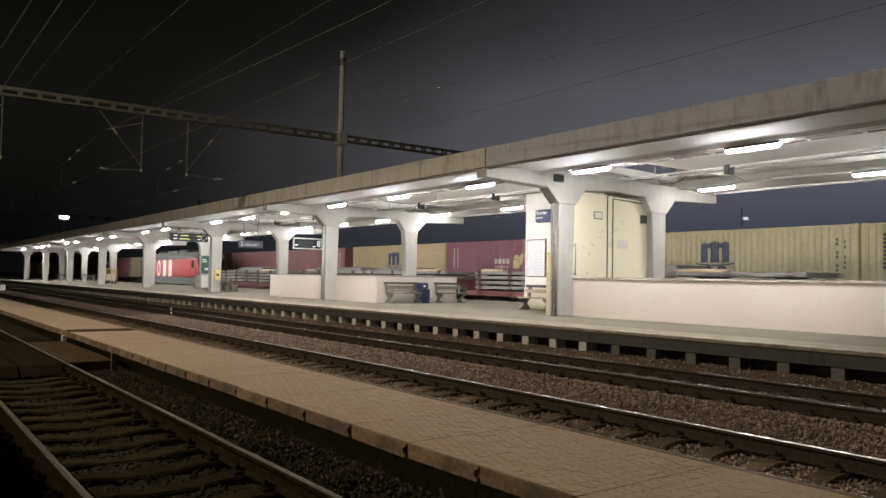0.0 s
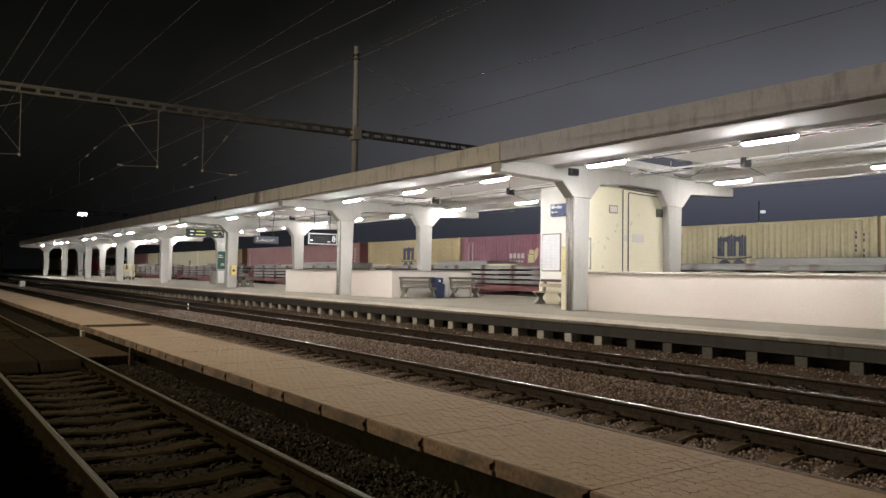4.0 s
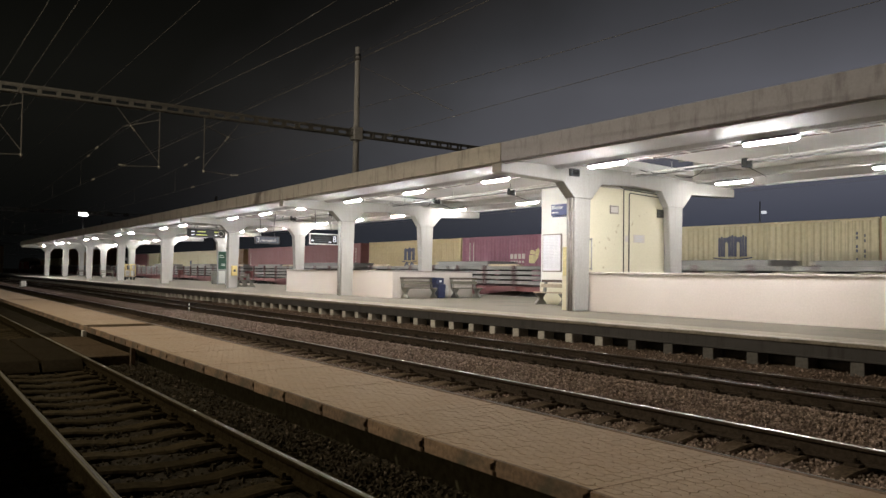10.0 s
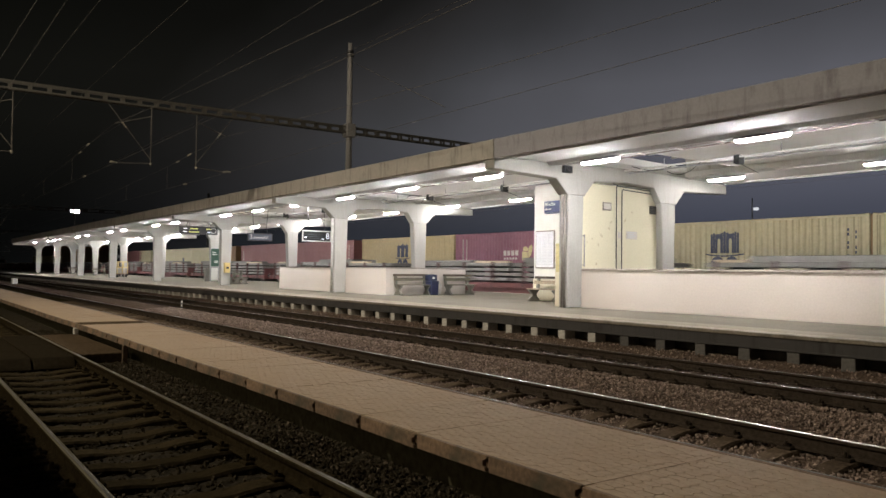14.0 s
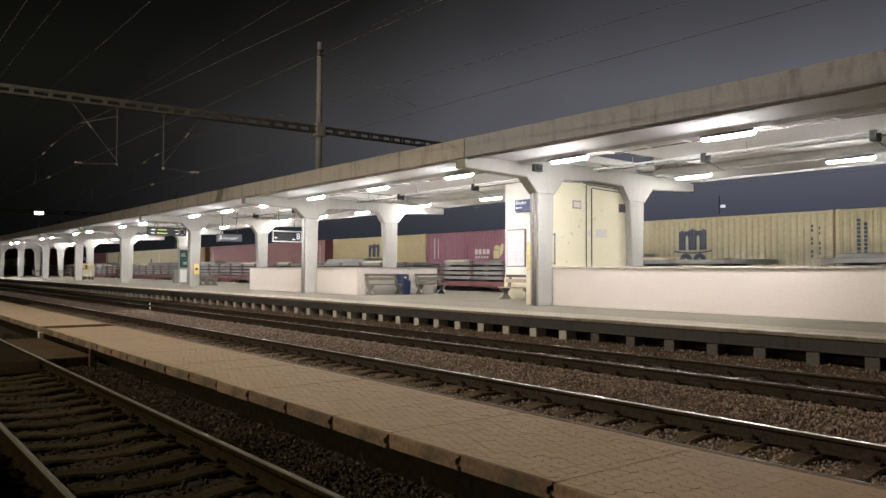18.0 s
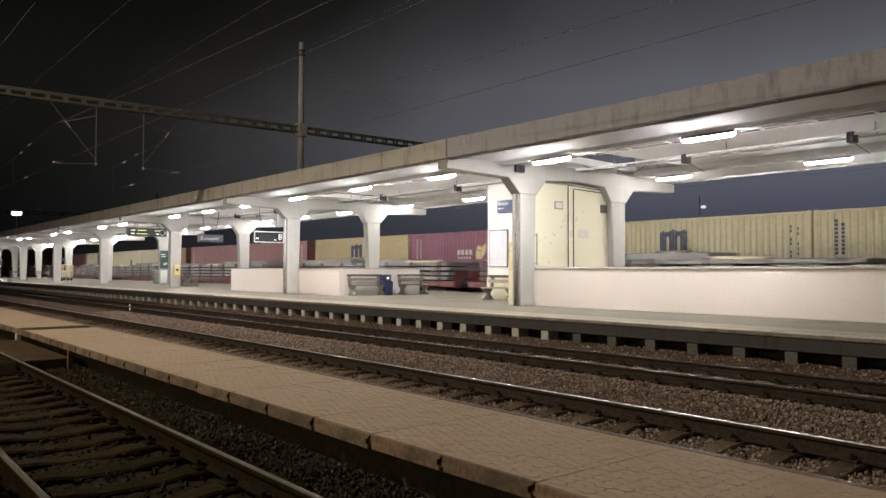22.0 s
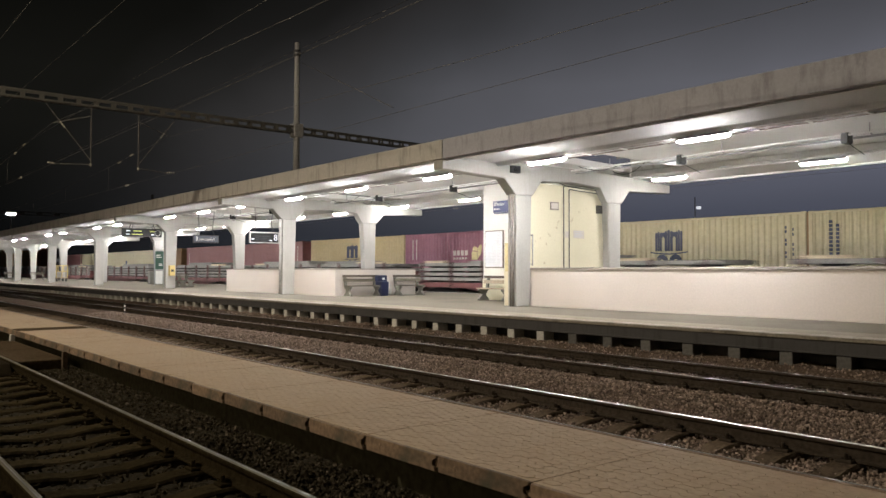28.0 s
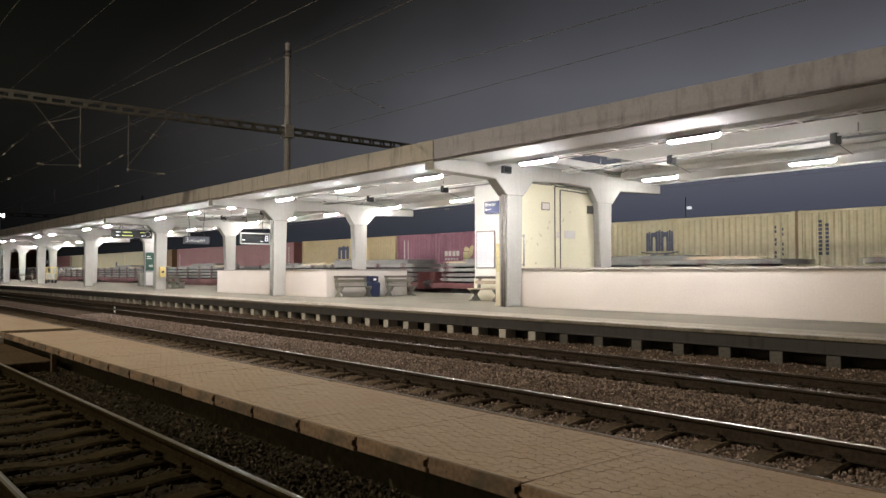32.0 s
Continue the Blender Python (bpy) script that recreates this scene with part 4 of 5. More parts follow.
front_lamp, rear_lamp = tube_lamp(-9.54, 15.62, 4.675), tube_lamp(-9.80, 22.24, 4.775, "dimtube")
for k in range(1, 23):
    if k not in (8, 11, 14):
        copy_thing(front_lamp, pose(-9.54 - 4.80 * k, 15.62, 4.675))
for x in [-14.88, -19.96, -25.04] + [fx + q for fx in FRAME_X[2:-1] for q in (1.15, -4.3, -9.0)]:
    copy_thing(rear_lamp, pose(x, 22.24, 4.775))
# loose cables that hang where the roof opens beside a frame
for fx in (-16.3, -31.3, -46.3):
    for k, (x0, y0, x1, y1) in enumerate(((2.0, 19.3, 0.4, 18.8), (1.9, 20.2, 0.35, 20.6))):
        pts = [(fx + x0 + (x1 - x0) * u, y0 + (y1 - y0) * u, 5.06 - 0.10 * u - 0.22 * math.sin(math.pi * u)) for u in (0, 0.15, 0.3, 0.5, 0.7, 0.85, 1)]
        cable = part("loose_cable", tube(pts, 0.012), "darksteel")
        tagged(cable, "thin dark cable sagging under the canopy roof", "cable", "loose cables")
jb = thing("junction_box", (-12.3, 18.95, 4.80), "black junction box on the canopy conduit", "junction box", "junction boxes")
part("case", box(-0.085, 0.085, -0.10, 0.20, -0.13, 0.13, 0.02), "black", jb)
part("cable", rod((0.02, 0.1, -0.12), (0.05, 0.9, -0.30), 0.01, 6), "black", jb)
for k in (-1, 1, 2, 3, 4, 5, 6, 7, 8):
    copy_thing(jb, pose(-12.3 - (4.5 if k < 0 else 5.0) * k, 18.95, 4.80))


# ---- stair parapets and the stair house ----
def parapet(x0, x1, y0, y1, label, cap=0.16):
    """Low plastered wall round a stairwell, with a coping; open shaft inside."""
    p = thing("stair_parapet", (x0, y0, PLAT), label, "parapet", "stair parapets", "structure")
    w, d, h, t = x1 - x0, y1 - y0, 1.18 - cap, 0.26
    for a in ((0, w, 0, t), (0, w, d - t, d), (0, t, t, d - t), (w - t, w, t, d - t)):
        part("wall", box(a[0], a[1], a[2], a[3], 0, h, 0.008), "plaster", p)
    o = 0.03
    for a in ((-o, w + o, -o, t + o), (-o, w + o, d - t - o, d + o), (-o, t + o, t + o, d - t - o), (w - t - o, w + o, t + o, d - t - o)):
        part("coping", prism([(a[2], h), (a[3], h), (a[3], h + cap - 0.02), (a[3] - 0.02, h + cap), (a[2] + 0.02, h + cap), (a[2], h + cap - 0.02)], "x", a[0], a[1], 0.006), "coping", p, "grey-brown coping")
    return p


parapet(-38.6, -27.67, 17.03, 21.3, "low white plastered parapet wall round a stairwell", 0.05)
long_parapet = parapet(-16.50, 14.0, 17.03, 21.3, "long low white plastered parapet wall beside the stair house", 0.075)
part("wall_end", box(-0.64, -0.205, -0.34, 0.20, 0, 1.06, 0.01), "cream", long_parapet, "short cream wall end beside the column")

wall = part("wall_stair_house", box(-17.0, -16.55, 16.86, 20.83, PLAT + 1.09, 4.40, 0.01), "cream")
tagged(wall, "cream plastered wall between two canopy columns", "wall", kind="structure")
house = thing("wall_poster_house", (-17.3, 19.6, PLAT), "pale cream masonry hut under the canopy", "hut", kind="structure")
part("wall", box(-3.95, -0.05, 0, 1.62, 0, 4.30, 0.01), "hutwhite", house)
part("plinth", box(-3.97, -0.05, -0.03, 0.02, 0, 0.80, 0.01), "cream", house, "beige plinth")
# fittings on the cream wall
pipes = thing("wall_conduit", (-16.53, 0, 0), "two thin dark conduits bent over a cream wall", "conduit")
for dy, zt in ((0.0, 4.40), (0.26, 4.30)):
    bm = rod((0, 18.80 + dy, PLAT + 1.12), (0, 18.80 + dy, zt - 0.03), 0.016, 8)
    rod((0, 18.80 + dy, zt - 0.03), (0, 18.84 + dy, zt), 0.016, 8, bm)
    rod((0, 18.84 + dy, zt), (0, 20.82, zt - 0.06), 0.016, 8, bm)
    part("pipe", bm, "darksteel", pipes)
notice = thing("wall_notice", (-16.545, 19.55, 2.84), "small pale printed notice on a cream wall", "notice")
part("sheet", box(0, 0.006, -0.27, 0.27, -0.13, 0.13), "plaster", notice)
for k in range(4):
    part("text_bar", box(0.006, 0.009, -0.22, 0.12 if k % 2 else 0.2, 0.075 - k * 0.055, 0.098 - k * 0.055), "print", notice)
small = thing("wall_notice", (-16.545, 18.98, 2.82), "little faded sheet on a cream wall", "notice")
part("sheet", box(0, 0.005, -0.1, 0.1, -0.10, 0.10), "plaster", small)
plate = thing("wall_plate", (-16.545, 18.36, 3.72), "small grey framed plate on a cream wall", "plate")
part("frame", box(0, 0.02, -0.20, 0.20, -0.13, 0.13, 0.006), "coping", plate)
part("face", box(0.02, 0.026, -0.16, 0.16, -0.09, 0.09), "plaster", plate)
grille = thing("vent_grille", (-16.545, 20.60, 3.72), "small dark vent grille on a cream wall", "grille")
part("frame", box(0, 0.02, -0.17, 0.17, -0.14, 0.14, 0.006), "wood", grille)
for k in range(5):
    part("slat", box(0.02, 0.035, -0.15, 0.15, -0.11 + k * 0.05, -0.085 + k * 0.05), "darksteel", grille)
floodl = thing("floodlight", (-16.30, 16.30, 4.69), "small dark floodlight on a concrete canopy beam", "floodlight")
part("case", box(-0.02, 0.12, -0.18, 0.18, -0.11, 0.11, 0.02), "darksteel", floodl)
part("lens", box(0.12, 0.13, -0.13, 0.13, -0.07, 0.07), "glass", floodl)
hand = thing("door_pull_rail", (-16.25, 17.0, 2.34), "short pale vertical grab rail on a canopy column", "rail")
part("bar", rod((0.05, 0, -0.55), (0.05, 0, 0.42), 0.02, 8), "galv", hand, smooth=True)
for q in (-0.5, 0.38):
    part("bracket", rod((-0.05, 0, q), (0.05, 0, q), 0.014, 6), "galv", hand)

# framed timetable, station sign and yellow poster on the hut
post = thing("timetable_case", (-20.6, 19.58, 2.44), "framed white timetable poster on a pale wall", "timetable")
part("frame", box(-0.50, 0.50, -0.05, 0, -0.70, 0.70, 0.01), "pipe", post)
part("sheet", box(-0.455, 0.455, -0.058, -0.05, -0.655, 0.655), "paper", post)
for c in range(3):
    for r in range(22):
        part("text_bar", box(-0.42 + c * 0.29, -0.42 + c * 0.29 + 0.25, -0.060, -0.058, 0.60 - r * 0.055, 0.612 - r * 0.055), "print", post)
ypost = thing("departure_poster", (-19.85, 19.58, 2.10), "yellow departure poster on a pale wall", "poster")
part("sheet", box(-0.20, 0.35, -0.03, 0, -0.55, 0.55, 0.004), "logoyellow", ypost)
ssign = thing("station_sign", (-20.0, 19.598, 4.02), "navy station name sign with white letters and an arrow", "sign")
part("board", box(-0.66, 0.75, -0.06, 0, -0.22, 0.20, 0.01), "signblue", ssign)
lettering("Břeclav", 0.19, "white", pose(-0.61, -0.064, 0.08, 90, 0, 0), ssign, align="LEFT")
part("arrow", prism([(-0.61, -0.10), (-0.53, -0.05), (-0.53, -0.085), (-0.28, -0.085), (-0.28, -0.115), (-0.53, -0.115), (-0.53, -0.15)], "y", -0.066, -0.06), "white", ssign, "white arrow")
part("under_bar", box(-0.60, 0.2, -0.05, -0.01, -0.27, -0.235), "signblue", ssign)


# ---- platform furniture ----
def bench(m, wood="wood", label="worn wooden bench with grey concrete feet against a white wall", long=1.5):
    """Bench along local y facing local +x: two waisted concrete feet, seat boards, a broad leaning back with a dark cap rail."""
    b = thing("bench", m, label, "bench", "platform benches")
    for y in (0.13, long - 0.13):
        out = [(0.0, 0), (0.50, 0), (0.50, 0.06), (0.36, 0.17), (0.35, 0.25), (0.50, 0.38), (0.50, 0.42), (0.10, 0.42), (0.02, 0.86), (-0.06, 0.86), (0.01, 0.40), (0.15, 0.25), (0.13, 0.17), (0.0, 0.06)]
        part("foot", prism(out, "y", y - 0.06, y + 0.06, 0.012), "benchfoot", b)
    for k in range(3):
        part("seat_board", box(0.12 + k * 0.135, 0.24 + k * 0.135, 0, long, 0.42, 0.46, 0.01), wood, b)
    part("back_board", prism([(0.082, 0.615), (0.112, 0.62), (0.090, 0.745), (0.060, 0.74)], "y", 0, long, 0.006), wood, b)
    part("cap_rail", prism([(0.038, 0.81), (0.078, 0.815), (0.062, 0.905), (0.022, 0.90)], "y", -0.02, long + 0.02, 0.006), "darkwood", b, "dark brown top board")
    return b


bench(pose(-27.56, 17.32, PLAT), long=1.75)
bench(pose(-27.56, 19.93, PLAT))
bench(pose(-20.90, 19.40, PLAT, 0, 0, -90), "woodpale", "pale wooden bench with concrete feet against a hut wall")
bench(pose(-51.0, 19.08, PLAT, 0, 0, -90), "wood", "worn bench with concrete feet on the open platform")
bench(pose(-49.5, 19.12, PLAT, 0, 0, 90), "wood", "worn bench with concrete feet standing back to back")
bench(pose(-98.6, 19.5, PLAT), "wood", "worn bench far along the platform")
bench(pose(-114.0, 19.5, PLAT), "wood", "worn bench near the far end of the platform")

tb = thing("litter_bin", (-27.22, 19.12, PLAT), "dark blue plastic litter bin between two benches", "bin")
part("body", prism([(-0.20, 0.0), (0.22, 0.0), (0.26, 0.62), (-0.24, 0.62)], "y", -0.20, 0.20, 0.03), "binblue", tb)
part("lid", prism([(-0.25, 0.62), (0.10, 0.62), (0.10, 0.88), (-0.20, 0.90), (-0.25, 0.86)], "y", -0.22, 0.22, 0.03), "binblue", tb, "raised blue lid")
part("label_plate", box(0.10, 0.106, -0.05, 0.07, 0.70, 0.78), "white", tb, "small white label")
bag = thing("rubbish_bag", (-27.28, 19.52, PLAT), "half-full pale plastic bag leaning by a bin", "bag")
bm = bmesh.new()
bmesh.ops.create_icosphere(bm, subdivisions=2, radius=0.16)
for v in bm.verts:
    n = noise.noise(v.co * 9) * 0.035
    v.co = Vector((v.co.x * 0.9, v.co.y * 0.8, v.co.z * 1.9 + 0.30)) + v.normal * n
    v.co.z = max(0.0, v.co.z)
part("bag_body", bm, "bagwhite", bag, smooth=True)


def hung_board(name, x, y0, y1, z0, z1, label, category, face):
    """Sign box hung from the roof on two rods, facing along the platform."""
    s = thing(name, (x, (y0 + y1) / 2, (z0 + z1) / 2), label, category)
    w, h = (y1 - y0) / 2, (z1 - z0) / 2
    part("case", box(-0.09, 0.06, -w, w, -h, h, 0.02), "darksteel", s)
    part("face", box(0.06, 0.068, -w + 0.05, w - 0.05, -h + 0.05, h - 0.05), face, s)
    for q in (-w * 0.65, w * 0.65):
        bm = rod((-0.02, q, h), (-0.02, q * 0.8, h + 0.35), 0.02, 6)
        rod((-0.02, q * 0.8, h + 0.35), (-0.02, q, 5.1 - (z0 + z1) / 2), 0.02, 6, bm)
        part("hanger", bm, "darksteel", s)
    return s, w, h


s, w, h = hung_board("departure_display", -46.95, 14.15, 16.5, 3.66, 4.16, "dark departure display with rows of amber text bars", "display", "black")
for z, segs in ((0.09, ((-0.55, -0.05, "amber"), (0.45, 0.72, "amber"), (-0.95, -0.72, "ledwhite"))), (-0.11, ((-0.62, 0.02, "amber"), (0.52, 0.70, "ledwhite"), (-0.95, -0.75, "ledwhite")))):
    for a, b, mt in segs:
        part("text_bar", box(0.069, 0.074, a, b, z - 0.022, z + 0.022), mt, s, "glowing row of characters")
bm = bmesh.new()
for k in range(24):
    a0, a1 = 2 * math.pi * k / 24, 2 * math.pi * (k + 1) / 24
    vs = [bm.verts.new((0.072, 0.90 + r * math.cos(a), r * math.sin(a))) for r, a in ((0.15, a0), (0.15, a1), (0.17, a1), (0.17, a0))]
    bm.faces.new(vs)
part("clock_ring", bm, "white", s, "thin white clock ring")
for q in (-0.55, 0.62):
    part("bracket", box(-0.05, 0.0, q - 0.03, q + 0.03, h + 0.02, h + 0.62), "galv", s)
part("bracket_bar", box(-0.06, 0.0, -0.9, 0.75, h + 0.26, h + 0.44, 0.01), "coping", s)
bm = rod((0.0, 0.05, h + 0.36), (0.34, 0.05, h + 0.30), 0.05, 12, r2=0.15)
part("loudspeaker", bm, "white", s, "pale horn loudspeaker")
s, w, h = hung_board("platform_display", -33.6, 15.92, 17.46, 2.94, 3.48, "dark track display in a pale frame with a white number", "display", "black")
for a in ((-w, w, h - 0.05, h), (-w, w, -h, -h + 0.05), (-w, -w + 0.05, -h, h), (w - 0.05, w, -h, h)):
    part("frame_bar", box(0.066, 0.076, a[0], a[1], a[2], a[3]), "white", s, "pale frame")
lettering("8", 0.42, "ledwhite", pose(0.072, w - 0.19, 0.0, 90, 0, 90), s)
part("text_bar", box(0.069, 0.074, -w + 0.10, -w + 0.24, -0.10, -0.05), "ledwhite", s)
part("text_bar", box(0.069, 0.074, w - 0.52, w - 0.36, -0.15, -0.11), "ledwhite", s)
for k in range(3):
    part("display_line", box(0.0685, 0.072, -w + 0.28, w - 0.42, 0.06 - 0.09 * k, 0.075 - 0.09 * k), "signgrey", s)
s, w, h = hung_board("platform_sign", -43.0, 16.92, 18.45, 3.24, 3.70, "grey-blue platform sign with pale lettering", "sign", "signgrey")
lettering("3.", 0.36, "white", pose(0.070, -w + 0.10, 0.0, 90, 0, 90), s, align="LEFT")
lettering("nástupiště", 0.22, "white", pose(0.070, -w + 0.36, -0.02, 90, 0, 90), s, align="LEFT")

info = thing("poster_stand", (-57.2, 19.95, PLAT), "standing green poster board in a grey frame", "poster stand")
part("frame", box(-0.06, 0.04, -0.36, 0.34, 1.12, 2.58, 0.015), "galv", info)
part("poster", box(0.04, 0.05, -0.31, 0.29, 1.18, 2.52), "green", info, "dark green poster")
part("panel", box(-0.04, 0.03, -0.26, 0.24, 0.10, 1.05, 0.01), "white", info, "pale lower panel")
for q in (-0.33, 0.31):
    part("post", box(-0.04, 0.03, q - 0.03, q + 0.03, 0, 1.12), "galv", info)
for z, a, b in ((2.2, -0.24, 0.06), (2.05, -0.24, 0.14), (1.55, -0.06, 0.22), (1.45, -0.06, 0.22)):
    part("text_bar", box(0.05, 0.053, a, b, z, z + 0.05), "white", info)
ybox = thing("ticket_validator", (-45.76, 16.72, 1.62), "yellow ticket validator box on a canopy column", "validator")
part("case", box(-0.12, 0.10, -0.17, 0.17, -0.30, 0.32, 0.025), "yellow", ybox)
part("slot", box(0.10, 0.11, -0.08, 0.08, -0.06, 0.08), "darksteel", ybox)
part("mount", box(-0.16, -0.11, -0.1, 0.1, -0.2, 0.2), "darksteel", ybox)

# hand cart for luggage, yellow frame
cart = thing("luggage_trolley", (-82.5, 19.0, PLAT), "yellow steel luggage trolley parked beside a column", "trolley")
part("bed", box(-0.85, 0.85, -0.5, 0.5, 0.32, 0.40, 0.02), "timber", cart)
for xx in (-0.8, 0.8):
    bm = bmesh.new()
    for p, q in (((xx, -0.5, 0.36), (xx, -0.5, 1.55)), ((xx, 0.5, 0.36), (xx, 0.5, 1.55)), ((xx, -0.5, 1.55), (xx, 0.5, 1.55)), ((xx, -0.5, 1.0), (xx, 0.5, 1.0)), ((xx, 0, 0.4), (xx, 0, 1.55))):
        rod(p, q, 0.045, 8, bm)
    part("end_frame", bm, "yellow", cart)
for xx in (-0.6, 0.6):
    for yy in (-0.42, 0.42):
        part("wheel", rod((xx, yy - 0.05, 0.16), (xx, yy + 0.05, 0.16), 0.16, 14), "black", cart)
part("handle_post", rod((-0.95, -0.35, 0.05), (-1.05, -0.35, 2.25), 0.06, 8), "darksteel", cart, "dark upright post")
part("handle_post", rod((-0.95, 0.15, 0.05), (-1.05, 0.15, 2.25), 0.06, 8), "darksteel", cart, "dark upright post")
part("cross_bar", box(-1.12, -1.0, -0.40, 0.20, 1.95, 2.28, 0.02), "darksteel", cart)
part("load", box(-0.5, 0.3, -0.4, 0.4, 0.40, 0.95, 0.05), "bagwhite", cart, "pale bundle")
bx = thing("cabinet", (-60.75, 20.55, PLAT), "low grey service cabinet beside a poster stand", "cabinet")
part("body", box(-0.2, 0.2, -0.18, 0.32, 0, 1.0, 0.03), "benchfoot", bx)
part("door", box(0.20, 0.215, -0.13, 0.27, 0.08, 0.92, 0.004), "benchfoot", bx)
part("top_cover", box(-0.23, 0.23, -0.21, 0.35, 1.0, 1.04, 0.012), "coping", bx)

# small yard things between the tracks
mk = thing("marker_post", (-31.48, 9.645, -0.2), "short striped marker post in the ballast", "post")
for k in range(7):
    part("band", rod((0, 0, 0.075 * k), (0, 0, 0.075 * (k + 1)), 0.028, 10), "white" if k % 2 else "darksteel", mk)
wb = thing("white_marker_box", (-77.6, 8.95, -0.2), "white marker box beside the track", "marker")
part("body", box(-0.35, 0.35, -0.22, 0.22, 0.0, 0.66, 0.04), "white", wb)

# ---- overhead line ----
GX, GZ, MY = -31.3, 8.10, 17.14
gantry = thing("catenary_gantry", (GX, MY, PLAT), "tall pale mast with a latticed gantry beam over the tracks", "gantry")
part("mast", rod((0, 0, 4.38), (0, 0, 11.635), 0.16, 14, r2=0.11), "mast", gantry, smooth=True)
part("foot_plate", box(-0.32, 0.32, -0.32, 0.32, 4.375, 4.43, 0.01), "mast", gantry)
for dx in (-0.13, 0.13):
    for dz in (-0.13, 0.13):
        part("chord", box(dx - 0.03, dx + 0.03, -36, 14, GZ - PLAT + dz - 0.035, GZ - PLAT + dz + 0.035), "lattice", gantry)
WEB = finish("lattice_web", box(-0.012, 0.012, -0.06, 0.06, GZ - PLAT - 0.13, GZ - PLAT + 0.13), "lattice")
for y in np.arange(-35.6, 14, 0.64):
    for dx in (-0.13, 0.13):
        part("lattice_web", WEB, "lattice", gantry, at=pose(dx, y, 0))
for z in (11.05, 11.23):
    part("clamp", rod((0, 0, z - 0.05), (0, 0, z + 0.05), 0.17, 12), "darksteel", gantry)
part("collar", box(-0.23, 0.23, -0.23, 0.23, GZ - PLAT - 0.32, GZ - PLAT + 0.29, 0.02), "mast", gantry)
part("mast_far", rod((0, -36, -0.6), (0, -36, 12.7), 0.21, 10, r2=0.12), "mast", gantry)


def wire(points, r, label="thin catenary wire over the tracks", name="catenary_wire"):
    bm = tube(points, r)
    ob = part(name, bm, "wire")
    return tagged(ob, label, "wire", "catenary wires")


SPAN = 75.0
supports = [GX + SPAN * k for k in (-5, -4, -3, -2, -1, 0, 1)]
for cy in TRACKS:
    pts, low = [], []
    for a, b in zip(supports, supports[1:]):
        for k in range(8):
            u = k / 8
            pts.append((a + (b - a) * u, cy, 7.15 - 1.05 * 4 * u * (1 - u)))
    pts.append((supports[-1], cy, 7.15))
    wire(pts, 0.006)
    cw = wire([(supports[0], cy, 5.6), (supports[-1], cy, 5.6)], 0.0055, "straight contact wire over the track")
    for a in supports[2:-2]:
        for k in range(1, 9):
            u = k / 9
            part("dropper", rod((a + SPAN * u, cy, 5.6), (a + SPAN * u, cy, 7.15 - 4.2 * u * (1 - u)), 0.006, 4), "wire", cw)
    side = -0.95 if cy == TRACKS[2] else 1.0
    for sx in supports[2:-1]:
        hg = thing("catenary_hanger", (sx, cy, 7.15), "thin hanger with pale insulators under the gantry", "hanger", "catenary hangers")
        part("rod", rod((0.16, 1.35 * side, -1.55), (0.16, 1.35 * side, GZ - 7.15 - 0.16), 0.021, 6), "wire", hg)
        part("arm", rod((0.16, 1.35 * side, 0.42), (0.0, 0.05 * side, 0.02), 0.018, 6), "wire", hg)
        part("strut", rod((0.16, 1.35 * side, -1.30), (0.1, -0.30 * side, 0.80), 0.014, 6), "wire", hg)
        part("steady_arm", rod((0.16, 1.35 * side, -1.45), (0.05, 0.0, -1.53), 0.016, 6), "wire", hg)
        part("clamp", rod((0.16, 1.35 * side, -1.50), (0.16, 1.35 * side, -1.42), 0.045, 8), "insul", hg)
        strings = (((0.11, 0.42 * side, -0.12), (-0.004, -0.062 * side, 0.079), "pale insulator"), ((0.05, 0.10 * side, -1.515), (0.05, -0.07 * side, 0.0), "pale insulator"),
                   ((-4.6, 0.0, -0.20), (-0.11, 0.0, -0.006), "pale wire insulator"), ((-6.4, 0.0, -0.34), (-0.11, 0.0, -0.006), "pale wire insulator"), ((-5.2, 0.0, -1.55), (-0.11, 0.0, 0.0), "pale wire insulator"))
        for q0, step, word in strings:
            bm = bmesh.new()
            for k in range(3 if step[0] < 0.04 and step[0] > -0.05 else 4):
                q = Vector(q0) + Vector(step) * k
                rod(q, q + Vector(step) * 0.55, 0.034, 10, bm)
            part("insulator", bm, "insul", hg, word)
wire([(FAR, MY, 11.69), (NEAR + 30, MY, 11.87)], 0.008, "feeder wire along the mast tops")
wire([(FAR, MY - 7.23, 9.38), (NEAR + 30, MY - 7.23, 9.38)], 0.006, "feeder wire over the yard")
wire([(FAR, 6.85, 9.45), (NEAR + 30, 6.85, 9.45)], 0.006, "feeder wire over the yard")
wire([(FAR, 4.5, 9.0), (NEAR + 30, 4.5, 9.0)], 0.006, "feeder wire over the yard")
wire([(GX, MY, 11.37), (-15.0, 10.87, 5.6)], 0.008, "slanting stay wire from the mast top")
for k in (1, 2, 3):
    g2 = thing("far_gantry", (GX - SPAN * k, 0, -0.4), "far latticed gantry over the yard tracks", "gantry")
    for dz in (8.98, 9.35):
        part("chord", box(-0.2, 0.2, -20, 40, dz - 0.05, dz + 0.05), "darksteel", g2)
    for y in np.arange(-20, 40, 2.0):
        part("lattice_web", box(-0.18, 0.18, y - 0.3, y + 0.3, 8.98, 9.35), "darksteel", g2)
    part("mast", rod((0, 36, 0), (0, 36, 12.5), 0.2, 8), "darksteel", g2)
    part("mast", rod((0, -19, 0), (0, -19, 12.5), 0.2, 8), "darksteel", g2)

